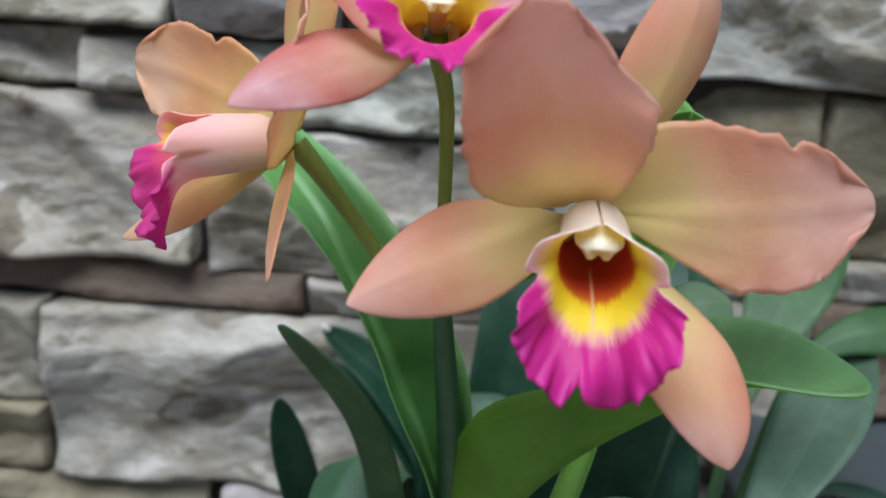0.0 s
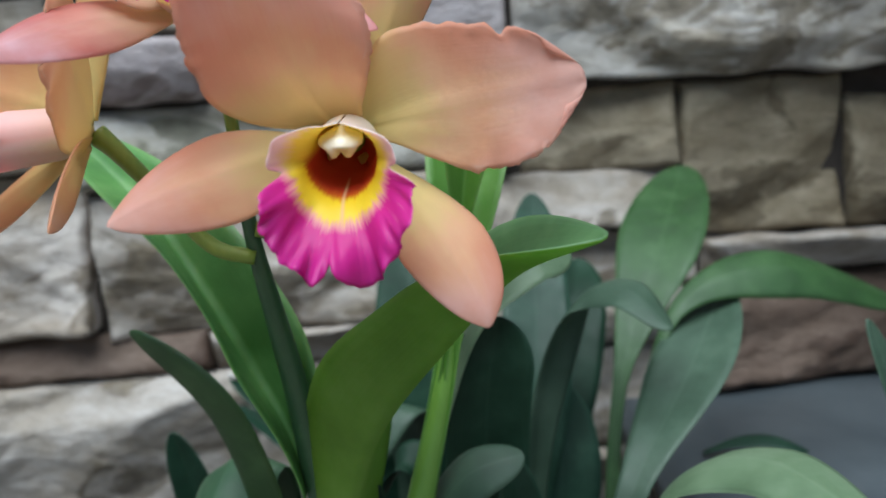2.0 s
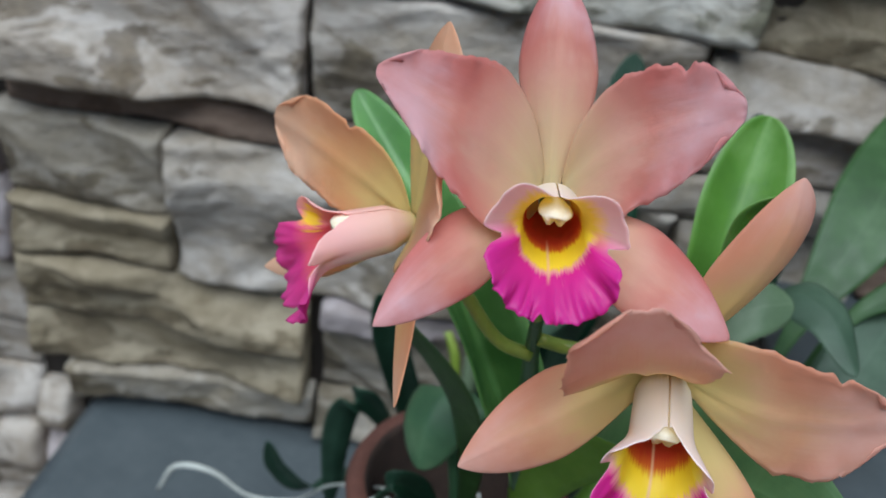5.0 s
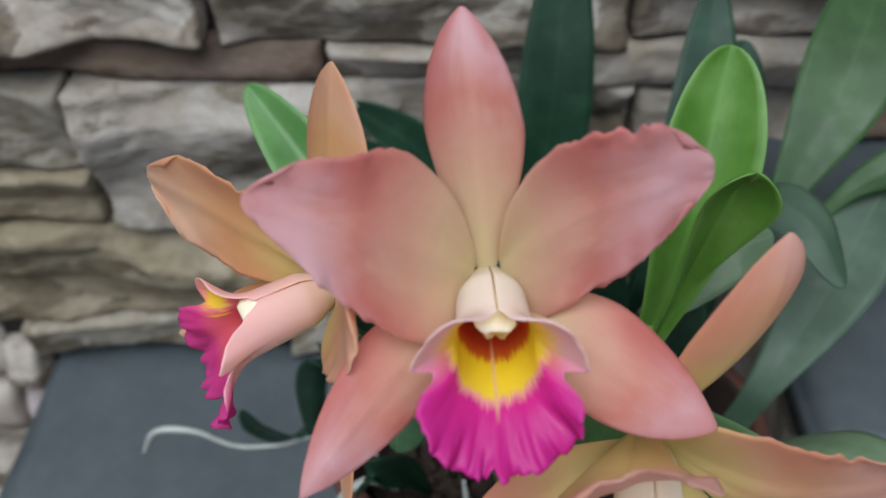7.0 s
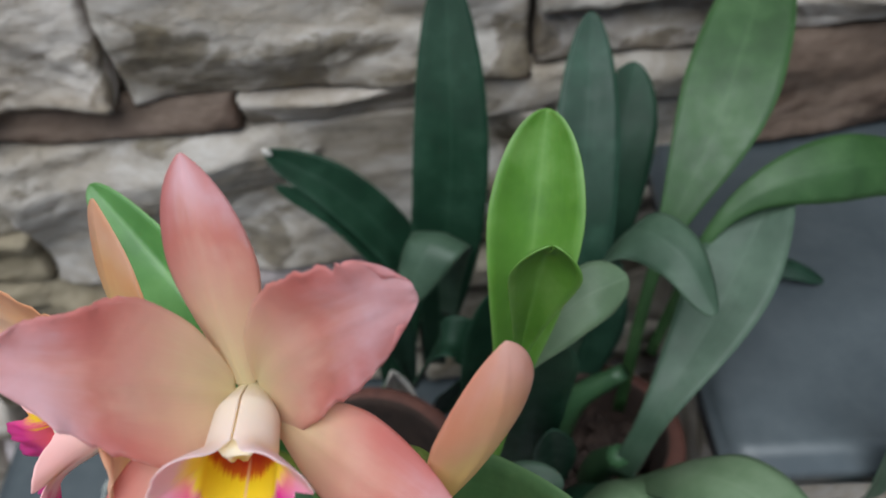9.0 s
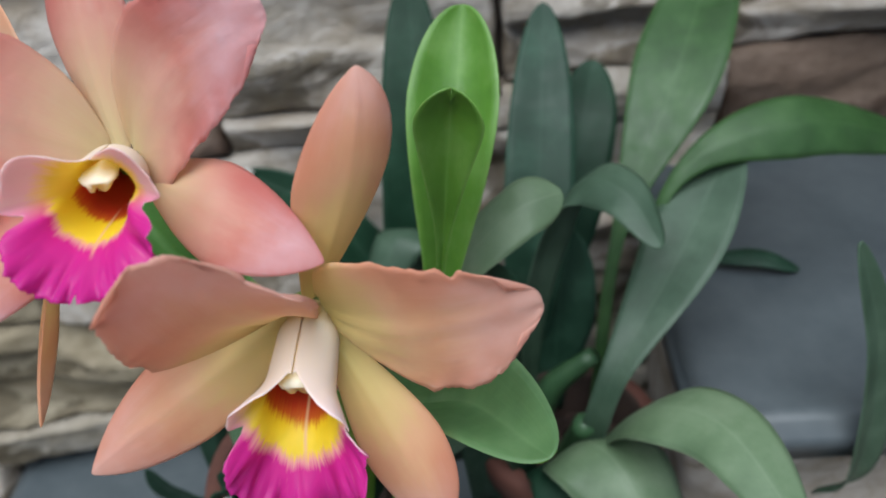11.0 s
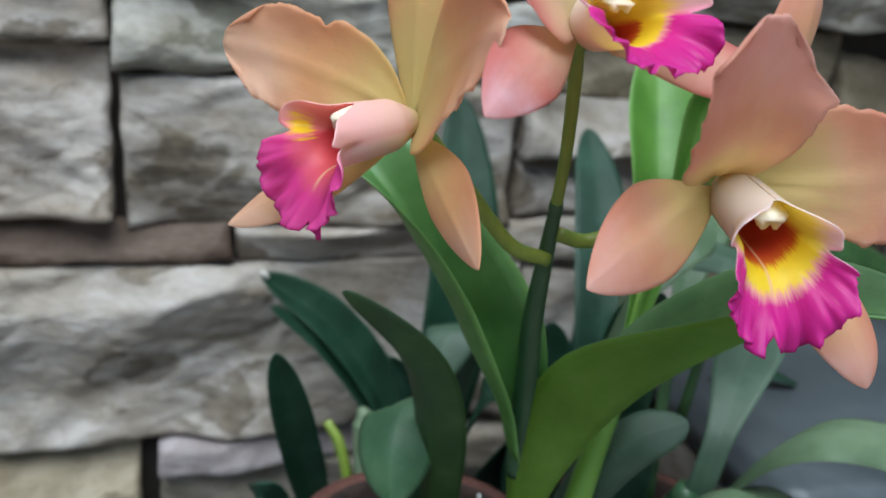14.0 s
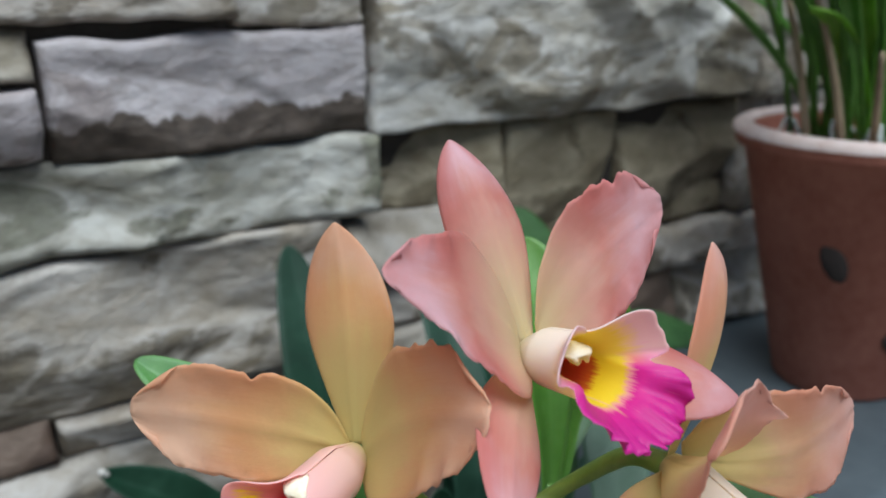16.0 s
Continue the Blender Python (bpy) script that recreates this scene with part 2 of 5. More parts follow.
def petal_material(name, heart, flesh, rim, tip, heart_to=0.42, band=0.33, patchy=0.0):
    """Yellowish at the heart, deepest in the middle of the blade, paler and pinker towards tip and margin."""
    m, nt, b = material(name)
    uv = nt.nodes.new("ShaderNodeTexCoord").outputs["UV"]
    sep = node(nt, "SeparateXYZ")
    nt.links.new(uv, sep.inputs[0])
    u, v = sep.outputs[0], sep.outputs[1]
    side = calc(nt, "MULTIPLY", calc(nt, "ABSOLUTE", calc(nt, "SUBTRACT", v, 0.5)), 2)
    wob = calc(nt, "MULTIPLY", calc(nt, "SUBTRACT", noisy(nt, 3, 3, (1.0, 3, 1), 0.6, "UV"), 0.5), 0.26)
    along = calc(nt, "ADD", calc(nt, "ADD", u, wob), calc(nt, "MULTIPLY", calc(nt, "POWER", side, 1.6), 0.14))
    half = tuple(0.5 * a + 0.5 * c for a, c in zip(heart, flesh))
    col = ramp(nt, along, [(0.04, heart), (heart_to - 0.06, half), (0.50, flesh), (0.63, tuple(a + (c - a) * band for a, c in zip(flesh, rim))), (0.85, tip)])
    blush = ramp(nt, noisy(nt, 55, 4, (1, 1, 1), 0.6), [(0.40, (0, 0, 0)), (0.70, (0.55, 0.55, 0.55))])
    col = mixed(nt, calc(nt, "MULTIPLY", blush, ramp(nt, u, [(0.25, (0, 0, 0)), (0.6, (1, 1, 1))])), col, rim)
    pale = ramp(nt, noisy(nt, 90, 4, (1, 1, 1), 0.6), [(0.52, (0, 0, 0)), (0.74, (0.4, 0.4, 0.4))])
    col = mixed(nt, calc(nt, "MULTIPLY", pale, ramp(nt, u, [(0.4, (0, 0, 0)), (0.8, (1, 1, 1))])), col, tip)
    if patchy:
        # deep salmon patches along the margin, with a pebbly border
        edge = calc(nt, "ADD", noisy(nt, 42, 3, (1, 1, 1), 0.5), calc(nt, "MULTIPLY", calc(nt, "SUBTRACT", noisy(nt, 240, 3), 0.5), 0.16))
        edge = calc(nt, "MULTIPLY", ramp(nt, edge, [(0.47, (0, 0, 0)), (0.60, (patchy,) * 3)]), ramp(nt, calc(nt, "ADD", side, wob), [(0.30, (0, 0, 0)), (0.75, (1, 1, 1))]))
        col = mixed(nt, calc(nt, "MULTIPLY", edge, ramp(nt, u, [(0.30, (0, 0, 0)), (0.5, (1, 1, 1))])), col, rim)
    speck = calc(nt, "MULTIPLY", ramp(nt, noisy(nt, 9, 2, (2, 5, 1), 0.5, "UV"), [(0.60, (0, 0, 0)), (0.70, (0.85, 0.85, 0.85))]), ramp(nt, side, [(0.88, (0, 0, 0)), (0.99, (1, 1, 1))]))
    col = mixed(nt, speck, col, (0.80, 0.68, 0.66))
    margin = calc(nt, "MULTIPLY", ramp(nt, calc(nt, "ADD", v, wob), [(0.0, (0.85, 0.85, 0.85)), (0.38, (0, 0, 0))]), ramp(nt, u, [(0.25, (0, 0, 0)), (0.6, (1, 1, 1)), (0.95, (0.5, 0.5, 0.5))]))
    col = mixed(nt, margin, col, rim)
    veins = noisy(nt, 4, 3, (0.6, 42, 1), 0.55, "UV")
    col = mixed(nt, 0.10, col, ramp(nt, veins, [(0.35, (0.3, 0.3, 0.3)), (0.65, (0.75, 0.75, 0.75))]), "OVERLAY")
    nt.links.new(col, b.inputs["Base Color"])
    b.inputs["Roughness"].default_value = 0.48
    b.inputs["Sheen Weight"].default_value, b.inputs["Sheen Roughness"].default_value = 0.10, 0.4
    b.inputs["Specular IOR Level"].default_value = 0.42
    bumped(nt, b, calc(nt, "ADD", calc(nt, "MULTIPLY", veins, 0.45), calc(nt, "ADD", calc(nt, "MULTIPLY", noisy(nt, 420, 3), 0.5), calc(nt, "MULTIPLY", noisy(nt, 130, 3), 1.2))), 0.35, 0.0010)
    t = node(nt, "BsdfTranslucent")
    nt.links.new(mixed(nt, 0.40, col, (0.88, 0.72, 0.63)), t.inputs[0])
    mx = node(nt, "MixShader", Fac=0.62)
    nt.links.new(b.outputs[0], mx.inputs[1])
    nt.links.new(t.outputs[0], mx.inputs[2])
    nt.links.new(mx.outputs[0], nt.nodes["Material Output"].inputs[0])
    return m


PETAL_PINK = petal_material("petal_pink", (0.86, 0.74, 0.44), (0.83, 0.505, 0.405), (0.69, 0.215, 0.19), (0.88, 0.59, 0.645), 0.32, 0.46, 0.55)
PETAL_PEACH = petal_material("petal_peach", (0.81, 0.71, 0.27), (0.85, 0.575, 0.34), (0.745, 0.335, 0.21), (0.855, 0.545, 0.475), 0.45, 0.36, 0.42)
PETAL_GOLD = petal_material("petal_gold", (0.85, 0.73, 0.29), (0.88, 0.59, 0.27), (0.81, 0.40, 0.20), (0.88, 0.60, 0.43), 0.46, 0.33, 0.3)


def lip_material(name, inside, rosy=False, red=0.46, blush=0.0, gilt=0.58, short=0.0):
    m, nt, b = material(name)
    uv = nt.nodes.new("ShaderNodeTexCoord").outputs["UV"]
    sep = node(nt, "SeparateXYZ")
    nt.links.new(uv, sep.inputs[0])
    u, v = sep.outputs[0], sep.outputs[1]
    side = calc(nt, "MULTIPLY", calc(nt, "ABSOLUTE", calc(nt, "SUBTRACT", v, 0.5)), 2)
    streak = calc(nt, "MULTIPLY", calc(nt, "SUBTRACT", noisy(nt, 4, 3, (0.9, 6, 1), 0.6, "UV"), 0.5), 0.085)
    thread = calc(nt, "SUBTRACT", noisy(nt, 5, 3, (0.8, 20, 1), 0.6, "UV"), 0.5)
    q = calc(nt, "ADD", calc(nt, "ADD", u, streak), calc(nt, "MULTIPLY", thread, 0.12))
    pale, magenta, gold = (0.93, 0.70, 0.66), (0.72, 0.03, 0.37), (0.93, 0.74, 0.02)
    if inside:
        r = calc(nt, "ADD", q, calc(nt, "MULTIPLY", side, 0.10))
        mid = ramp(nt, r, [(0.0, (0.52, 0.05, 0.015)), (red, (0.60, 0.07, 0.025)), (red + 0.07, (0.66, 0.16, 0.02)), (red + 0.12, gold), (0.68 - short, (0.93, 0.78, 0.05)), (0.715 - short, (0.86, 0.46, 0.44)), (0.755 - short, magenta), (1.0, (0.70, 0.04, 0.40))])
        lobe = ramp(nt, q, [(0.0, (0.66, 0.34, 0.03)), (0.24, (0.72, 0.46, 0.03)), (0.38, (0.88, 0.68, 0.03)), (gilt, (0.93, 0.77, 0.10)), (gilt + 0.11, pale), (1.0, (0.92, 0.60, 0.58))])
        if rosy:
            lobe = ramp(nt, q, [(0.0, (0.62, 0.08, 0.06)), (0.40, (0.74, 0.22, 0.19)), (0.60, (0.82, 0.36, 0.30)), (0.72, (0.88, 0.50, 0.44)), (1.0, pale)])
            mid = ramp(nt, r, [(0.0, (0.56, 0.03, 0.03)), (0.46, (0.66, 0.07, 0.08)), (0.60, (0.72, 0.13, 0.16)), (0.70, (0.76, 0.14, 0.26)), (0.78, (0.76, 0.07, 0.36)), (1.0, (0.76, 0.10, 0.42))])
        col = mixed(nt, ramp(nt, side, [(0.46, (0, 0, 0)), (0.56, (1, 1, 1))]), mid, lobe)
        if rosy:
            spot = calc(nt, "MULTIPLY", ramp(nt, calc(nt, "ADD", side, calc(nt, "MULTIPLY", thread, 0.3)), [(0.44, (0, 0, 0)), (0.49, (1, 1, 1)), (0.56, (1, 1, 1)), (0.62, (0, 0, 0))]), ramp(nt, q, [(0.55, (0, 0, 0)), (0.59, (1, 1, 1)), (0.66, (1, 1, 1)), (0.71, (0, 0, 0))]))
            col = mixed(nt, spot, col, gold)
        vein = calc(nt, "MULTIPLY", ramp(nt, thread, [(0.09, (0, 0, 0)), (0.22, (0.32, 0.32, 0.32))]), ramp(nt, u, [(0.66, (0, 0, 0)), (0.74, (1, 1, 1)), (0.84, (0.6, 0.6, 0.6)), (0.93, (0, 0, 0))]))
        col = mixed(nt, vein, col, (0.92, 0.50, 0.62))
        line = calc(nt, "MULTIPLY", ramp(nt, side, [(0.0, (1, 1, 1)), (0.022, (0, 0, 0))]), ramp(nt, u, [(0.25, (0, 0, 0)), (0.4, (1, 1, 1)), (0.66, (1, 1, 1)), (0.74, (0, 0, 0))]))
        col = mixed(nt, line, col, (0.85, 0.62, 0.36))
    else:
        mid = ramp(nt, q, [(0.0, (0.66, 0.54, 0.16)), (0.22, (0.92, 0.83, 0.60)), (0.45, (0.95, 0.82, 0.76)), (0.68, (0.94, 0.74, 0.74)), (0.77, magenta), (1.0, (0.68, 0.04, 0.38))])
        lobe = ramp(nt, q, [(0.0, (0.74, 0.64, 0.22)), (0.24 - 0.1 * blush, (0.95, 0.87 - 0.2 * blush, 0.74 - 0.2 * blush)), (0.54, (0.96, 0.86 - 0.24 * blush, 0.86 - 0.26 * blush)), (0.84, (0.94, 0.78 - 0.22 * blush, 0.79 - 0.24 * blush)), (1.0, (0.91, 0.62, 0.62))])
        col = mixed(nt, ramp(nt, side, [(0.40, (0, 0, 0)), (0.50, (1, 1, 1))]), mid, lobe)
    nt.links.new(col, b.inputs["Base Color"])
    b.inputs["Roughness"].default_value = 0.45
    bumped(nt, b, calc(nt, "ADD", calc(nt, "ADD", streak, calc(nt, "MULTIPLY", thread, 0.1)), calc(nt, "MULTIPLY", noisy(nt, 300, 3), 0.3)), 0.35, 0.0009)
    t = node(nt, "BsdfTranslucent")
    nt.links.new(col, t.inputs[0])
    mx = node(nt, "MixShader", Fac=0.6 if inside else 0.42)
    nt.links.new(b.outputs[0], mx.inputs[1])
    nt.links.new(t.outputs[0], mx.inputs[2])
    nt.links.new(mx.outputs[0], nt.nodes["Material Output"].inputs[0])
    return m


LIP_IN, LIP_OUT = lip_material("lip_inside", True), lip_material("lip_outside", False)
LIP_GOLD = lip_material("lip_inside_golden", True, red=0.32, gilt=0.60, short=0.07)
LIP_ROSY, LIP_BLUSH = lip_material("lip_inside_rosy", True, True), lip_material("lip_outside_rosy", False, blush=1.0)
COLUMN = plain_material("column_white", (0.80, 0.68, 0.44), (0.92, 0.86, 0.74), 120, 0.5)

# ---- building helpers ----


def mesh_object(name, verts, faces, mats, parent=None, label="", uvs=None, smooth=True, slots=None):
    me = bpy.data.meshes.new(name)
    me.from_pydata([tuple(v) for v in verts], [], faces)
    for mt in mats if isinstance(mats, (list, tuple)) else [mats]:
        me.materials.append(mt)
    if uvs is not None:
        layer = me.uv_layers.new(name="UVMap")
        for loop in me.loops:
            layer.data[loop.index].uv = uvs[loop.vertex_index]
    for i, p in enumerate(me.polygons):
        p.use_smooth = smooth
        if slots:
            p.material_index = slots[i]
    ob = new(name, me)
    if parent:
        ob.parent = parent
        ob.matrix_parent_inverse = parent.matrix_world.inverted()
    if label:
        tagged(ob, label=label)
    return ob


def part(name, bm, mat, parent, label=""):
    me = bpy.data.meshes.new(name)
    bm.to_mesh(me)
    bm.free()
    me.materials.append(mat)
    for p in me.polygons:
        p.use_smooth = True
    ob = new(name, me)
    if parent:
        ob.parent = parent
        ob.matrix_parent_inverse = parent.matrix_world.inverted()
    if label:
        tagged(ob, label=label)
    return ob


def empty_at(name, place):
    ob = new(name)
    ob.location = place
    ob.empty_display_size = 0.02
    bpy.context.view_layer.update()
    return ob


def smooth(a, b, x):
    k = min(1.0, max(0.0, (x - a) / (b - a)))
    return k * k * (3 - 2 * k)


def spline(points, s):
    """Catmull-Rom through the points, s from 0 to 1 by even steps of the points."""
    p = [Vector(q) for q in points]
    k = min(int(s * (len(p) - 1)), len(p) - 2)
    f = s * (len(p) - 1) - k
    a, b, c, d = p[k - 1] if k else 2 * p[0] - p[1], p[k], p[k + 1], p[k + 2] if k + 2 < len(p) else 2 * p[-1] - p[-2]
    return 0.5 * (2 * b + (c - a) * f + (2 * a - 5 * b + 4 * c - d) * f * f + (3 * b - a - 3 * c + d) * f**3)


def tube(name, points, radii, mat, parent, label="", sides=10, steps=24):
    verts, faces = [], []
    side = Vector((0.31, 0.2, 0.9)).normalized()
    for i in range(steps + 1):
        s = i / steps
        c = spline(points, s)
        d = (spline(points, min(1, s + 0.02)) - spline(points, max(0, s - 0.02))).normalized()
        side = (side - d * side.dot(d)).normalized()
        up = d.cross(side)
        k = s * (len(radii) - 1)
        j = min(int(k), len(radii) - 2)
        r = radii[j] + (radii[j + 1] - radii[j]) * (k - j)
        verts += [c + r * (math.cos(a) * side + math.sin(a) * up) for a in (2 * math.pi * n / sides for n in range(sides))]
    for i in range(steps):
        for n in range(sides):
            m = (n + 1) % sides
            faces.append((i * sides + n, i * sides + m, (i + 1) * sides + m, (i + 1) * sides + n))
    faces.append(tuple(reversed(range(sides))))
    faces.append(tuple(range(steps * sides, (steps + 1) * sides)))
    return mesh_object(name, verts, faces, mat, parent, label)


def sheet(name, rows, thick, mats, parent, label="", uv=None):
    """A closed thin sheet from rows of points: front, back and rim."""
    n, m = len(rows), len(rows[0])
    normals = [[None] * m for _ in range(n)]
    for i in range(n):
        for j in range(m):
            du = rows[min(i + 1, n - 1)][j] - rows[max(i - 1, 0)][j]
            dv = rows[i][min(j + 1, m - 1)] - rows[i][max(j - 1, 0)]
            nn = du.cross(dv)
            normals[i][j] = nn.normalized() if nn.length > 1e-12 else Vector((0, 0, 0))
    verts, uvs, faces, slots = [], [], [], []
    for sign in (0.5, -0.5):
        for i in range(n):
            for j in range(m):
                rim = min(i, n - 1 - i, j, m - 1 - j)
                verts.append(rows[i][j] + normals[i][j] * thick * sign * (0.25 if rim == 0 else 1.0))
                uvs.append(uv[i][j] if uv else (i / (n - 1), j / (m - 1)))
    k = n * m
    for i in range(n - 1):
        for j in range(m - 1):
            a = i * m + j
            faces.append((a, a + m, a + m + 1, a + 1))
            slots.append(0)
            faces.append((k + a, k + a + 1, k + a + m + 1, k + a + m))
            slots.append(1 if isinstance(mats, list) and len(mats) > 1 else 0)
    loop = [j for j in range(m)] + [i * m + m - 1 for i in range(1, n)] + [(n - 1) * m + j for j in range(m - 2, -1, -1)] + [i * m for i in range(n - 2, 0, -1)]
    for a, b in zip(loop, loop[1:] + loop[:1]):
        faces.append((a, b, k + b, k + a))
        slots.append(0)
    return mesh_object(name, verts, faces, mats, parent, label, uvs, True, slots)


def petal(name, base, tip, left, right, mat, parent, kind="petal", cup=0.0, ruffle=0.0, arch=0.0, seed=0, label="", nick=None, roll=None, lw=None, rw=None):
    """A petal or sepal from its base and tip and the two points beside its middle; cup bends the edges, arch the length;
    lw and rw are the half widths of its two sides, in even steps from base to tip."""
    b, e, l, r = (Vector(p) for p in (base, tip, left, right))
    mid = (l + r) / 2
    side, full = (r - l).normalized(), (r - l).length
    front = side.cross((e - b).normalized()).normalized()
    where = 0.5 if kind == "sepal" else 0.62
    if front.dot(Vector((-0.3, -1, 0.1))) < 0:
        front = -front
    n, m = 80, 24
    rows, grid = [], []
    for i in range(n + 1):
        s = i / n
        # quadratic through base, middle and tip
        k = where

        def along(q):
            return b * ((q - k) * (q - 1) / k) + mid * (q * (1 - q) / (k * (1 - k))) + e * (q * (q - k) / (1 - k)) + front * arch * full * math.sin(math.pi * q)

        if kind == "sepal":
            w = (0.2 + 0.8 * math.sin(min(1, s / 0.5) * math.pi / 2) ** 1.1) * (1 - max(0, (s - 0.42) / 0.58) ** 1.9) ** 0.85 if s < 1 else 0.01
        else:
            w = (0.13 + 0.87 * smooth(0.0, 0.6, s) ** 0.85) * max(0.0, 1 - max(0, (s - 0.6) / 0.4) ** 3.2) ** 0.5
            w = max(w, 0.02)
        wl, wr = (spline([(k, 0, 0) for k in lw], s)[0], spline([(k, 0, 0) for k in rw], s)[0]) if lw else (w, w)
        if lw:
            wl, wr = (k * (1 - 0.45 * max(0, (s - 0.88) / 0.12) ** 3) for k in (wl, wr))
        row, urow = [], []
        for j in range(m + 1):
            v = 2 * j / m - 1
            w = wl if v < 0 else wr
            wave = ruffle * full * smooth(0.35, 1, abs(v)) * smooth(0.25, 0.8, s) * (math.sin(s * 21 + seed + 1.7 * v) + 0.6 * math.sin(s * 37 + 2.1 * seed))
            wave += 0.5 * ruffle * full * smooth(0.75, 1, s) * math.sin(v * 9 + seed)
            wave = wave * min(1.0, 1.6 * w) + 0.035 * full * min(1.0, 2 * w) * noise.noise(Vector((s * 3.1, v * 1.3, seed * 2.7))) * (0.5 if kind == 'sepal' else 1.0)
            grow = 1 + 0.5 * ruffle * smooth(0.6, 1, abs(v)) * math.sin(s * 29 + seed * 1.3) + (0 if kind == "sepal" else 0.065 * smooth(0.8, 1, abs(v)) * smooth(0.3, 0.6, s) * noise.noise(Vector((s * 16 + 3 * v, seed * 4.1, v))))
            if nick and v * nick[1] > 0:
                grow -= 0.16 * smooth(0.6, 1, abs(v)) * math.exp(-((s - nick[0]) / 0.035) ** 2)
            frill = 0 if kind == "sepal" else smooth(0.72, 1, max(abs(v), smooth(0.86, 1, s))) * smooth(0.3, 0.55, s) * full * min(1.0, 2 * w)
            wave += 0.020 * frill * noise.noise(Vector((s * 20 + 2 * v, v * 7 + seed * 3.3, 1.7)))
            grow += 0 if kind == "sepal" else 0.035 * smooth(0.9, 1, abs(v)) * smooth(0.3, 0.6, s) * noise.noise(Vector((s * 42, seed * 5.1, v * 2)))
            if roll:
                wave += roll[2] * full * smooth(0.45, 1.05, v * roll[1]) ** 1.5 * math.exp(-((s - roll[0]) / 0.13) ** 2)
            bend = cup * full * w * (v * v - 0.3) + 0.012 * full * math.exp(-(v / 0.12) ** 2) * smooth(1.0, 0.75, s)
            c = along(s - (0.09 * abs(v) ** 3 * smooth(0.7, 1, s) if lw else 0))
            row.append(c + side * (0.5 * full * w * v * grow) + front * (bend + wave))
            urow.append((s, (v + 1) / 2))
        rows.append(row)
        grid.append(urow)
    return sheet(name, rows, 0.0007, mat, parent, label, grid)


def leaf(name, spine, width, across, mat, parent, fold=0.12, curl=0.0, label="", wave=0.0, taper=0.35, tip=0.45, swell=(0.0, 0.5), notch=0.0):
    """A strap leaf along a spine; across points over its width, fold is the depth of the crease."""
    n, m = 36, 10
    rows, grid = [], []
    creases = fold if isinstance(fold, list) else [fold, fold]
    turns = across if isinstance(across, list) else [across, across]
    for i in range(n + 1):
        s = 1 - (1 - i / n) ** 1.6
        a = spline(turns, s).normalized()
        k = s * (len(creases) - 1)
        j = min(int(k), len(creases) - 2)
        crease = creases[j] + (creases[j + 1] - creases[j]) * (k - j)
        c = spline(spine, s)
        d = (spline(spine, min(1, s + 0.02)) - spline(spine, max(0, s - 0.02))).normalized()
        side = (a - d * a.dot(d)).normalized()
        up = side.cross(d)
        w = (taper + (1 - taper) * smooth(swell[0], swell[1], s)) * max(0.0, 1 - max(0, (s - 1 + tip) / tip) ** 2.1) ** 0.52 if s < 1 else 0.02
        row, urow = [], []
        for j in range(m + 1):
            v = 2 * j / m - 1
            lift = crease * width * w * (abs(v) ** 1.2 - 0.5) + curl * width * w * v * v + wave * width * math.sin(9 * s + 3 * v) * abs(v)
            row.append(c + side * (0.5 * width * w * v) + up * lift - d * (notch * width * (1 - abs(v)) ** 2 * smooth(0.75, 1, s)))
            urow.append((s, (v + 1) / 2))
        rows.append(row)
        grid.append(urow)
    return sheet(name, rows, 0.0013, mat, parent, label, grid)


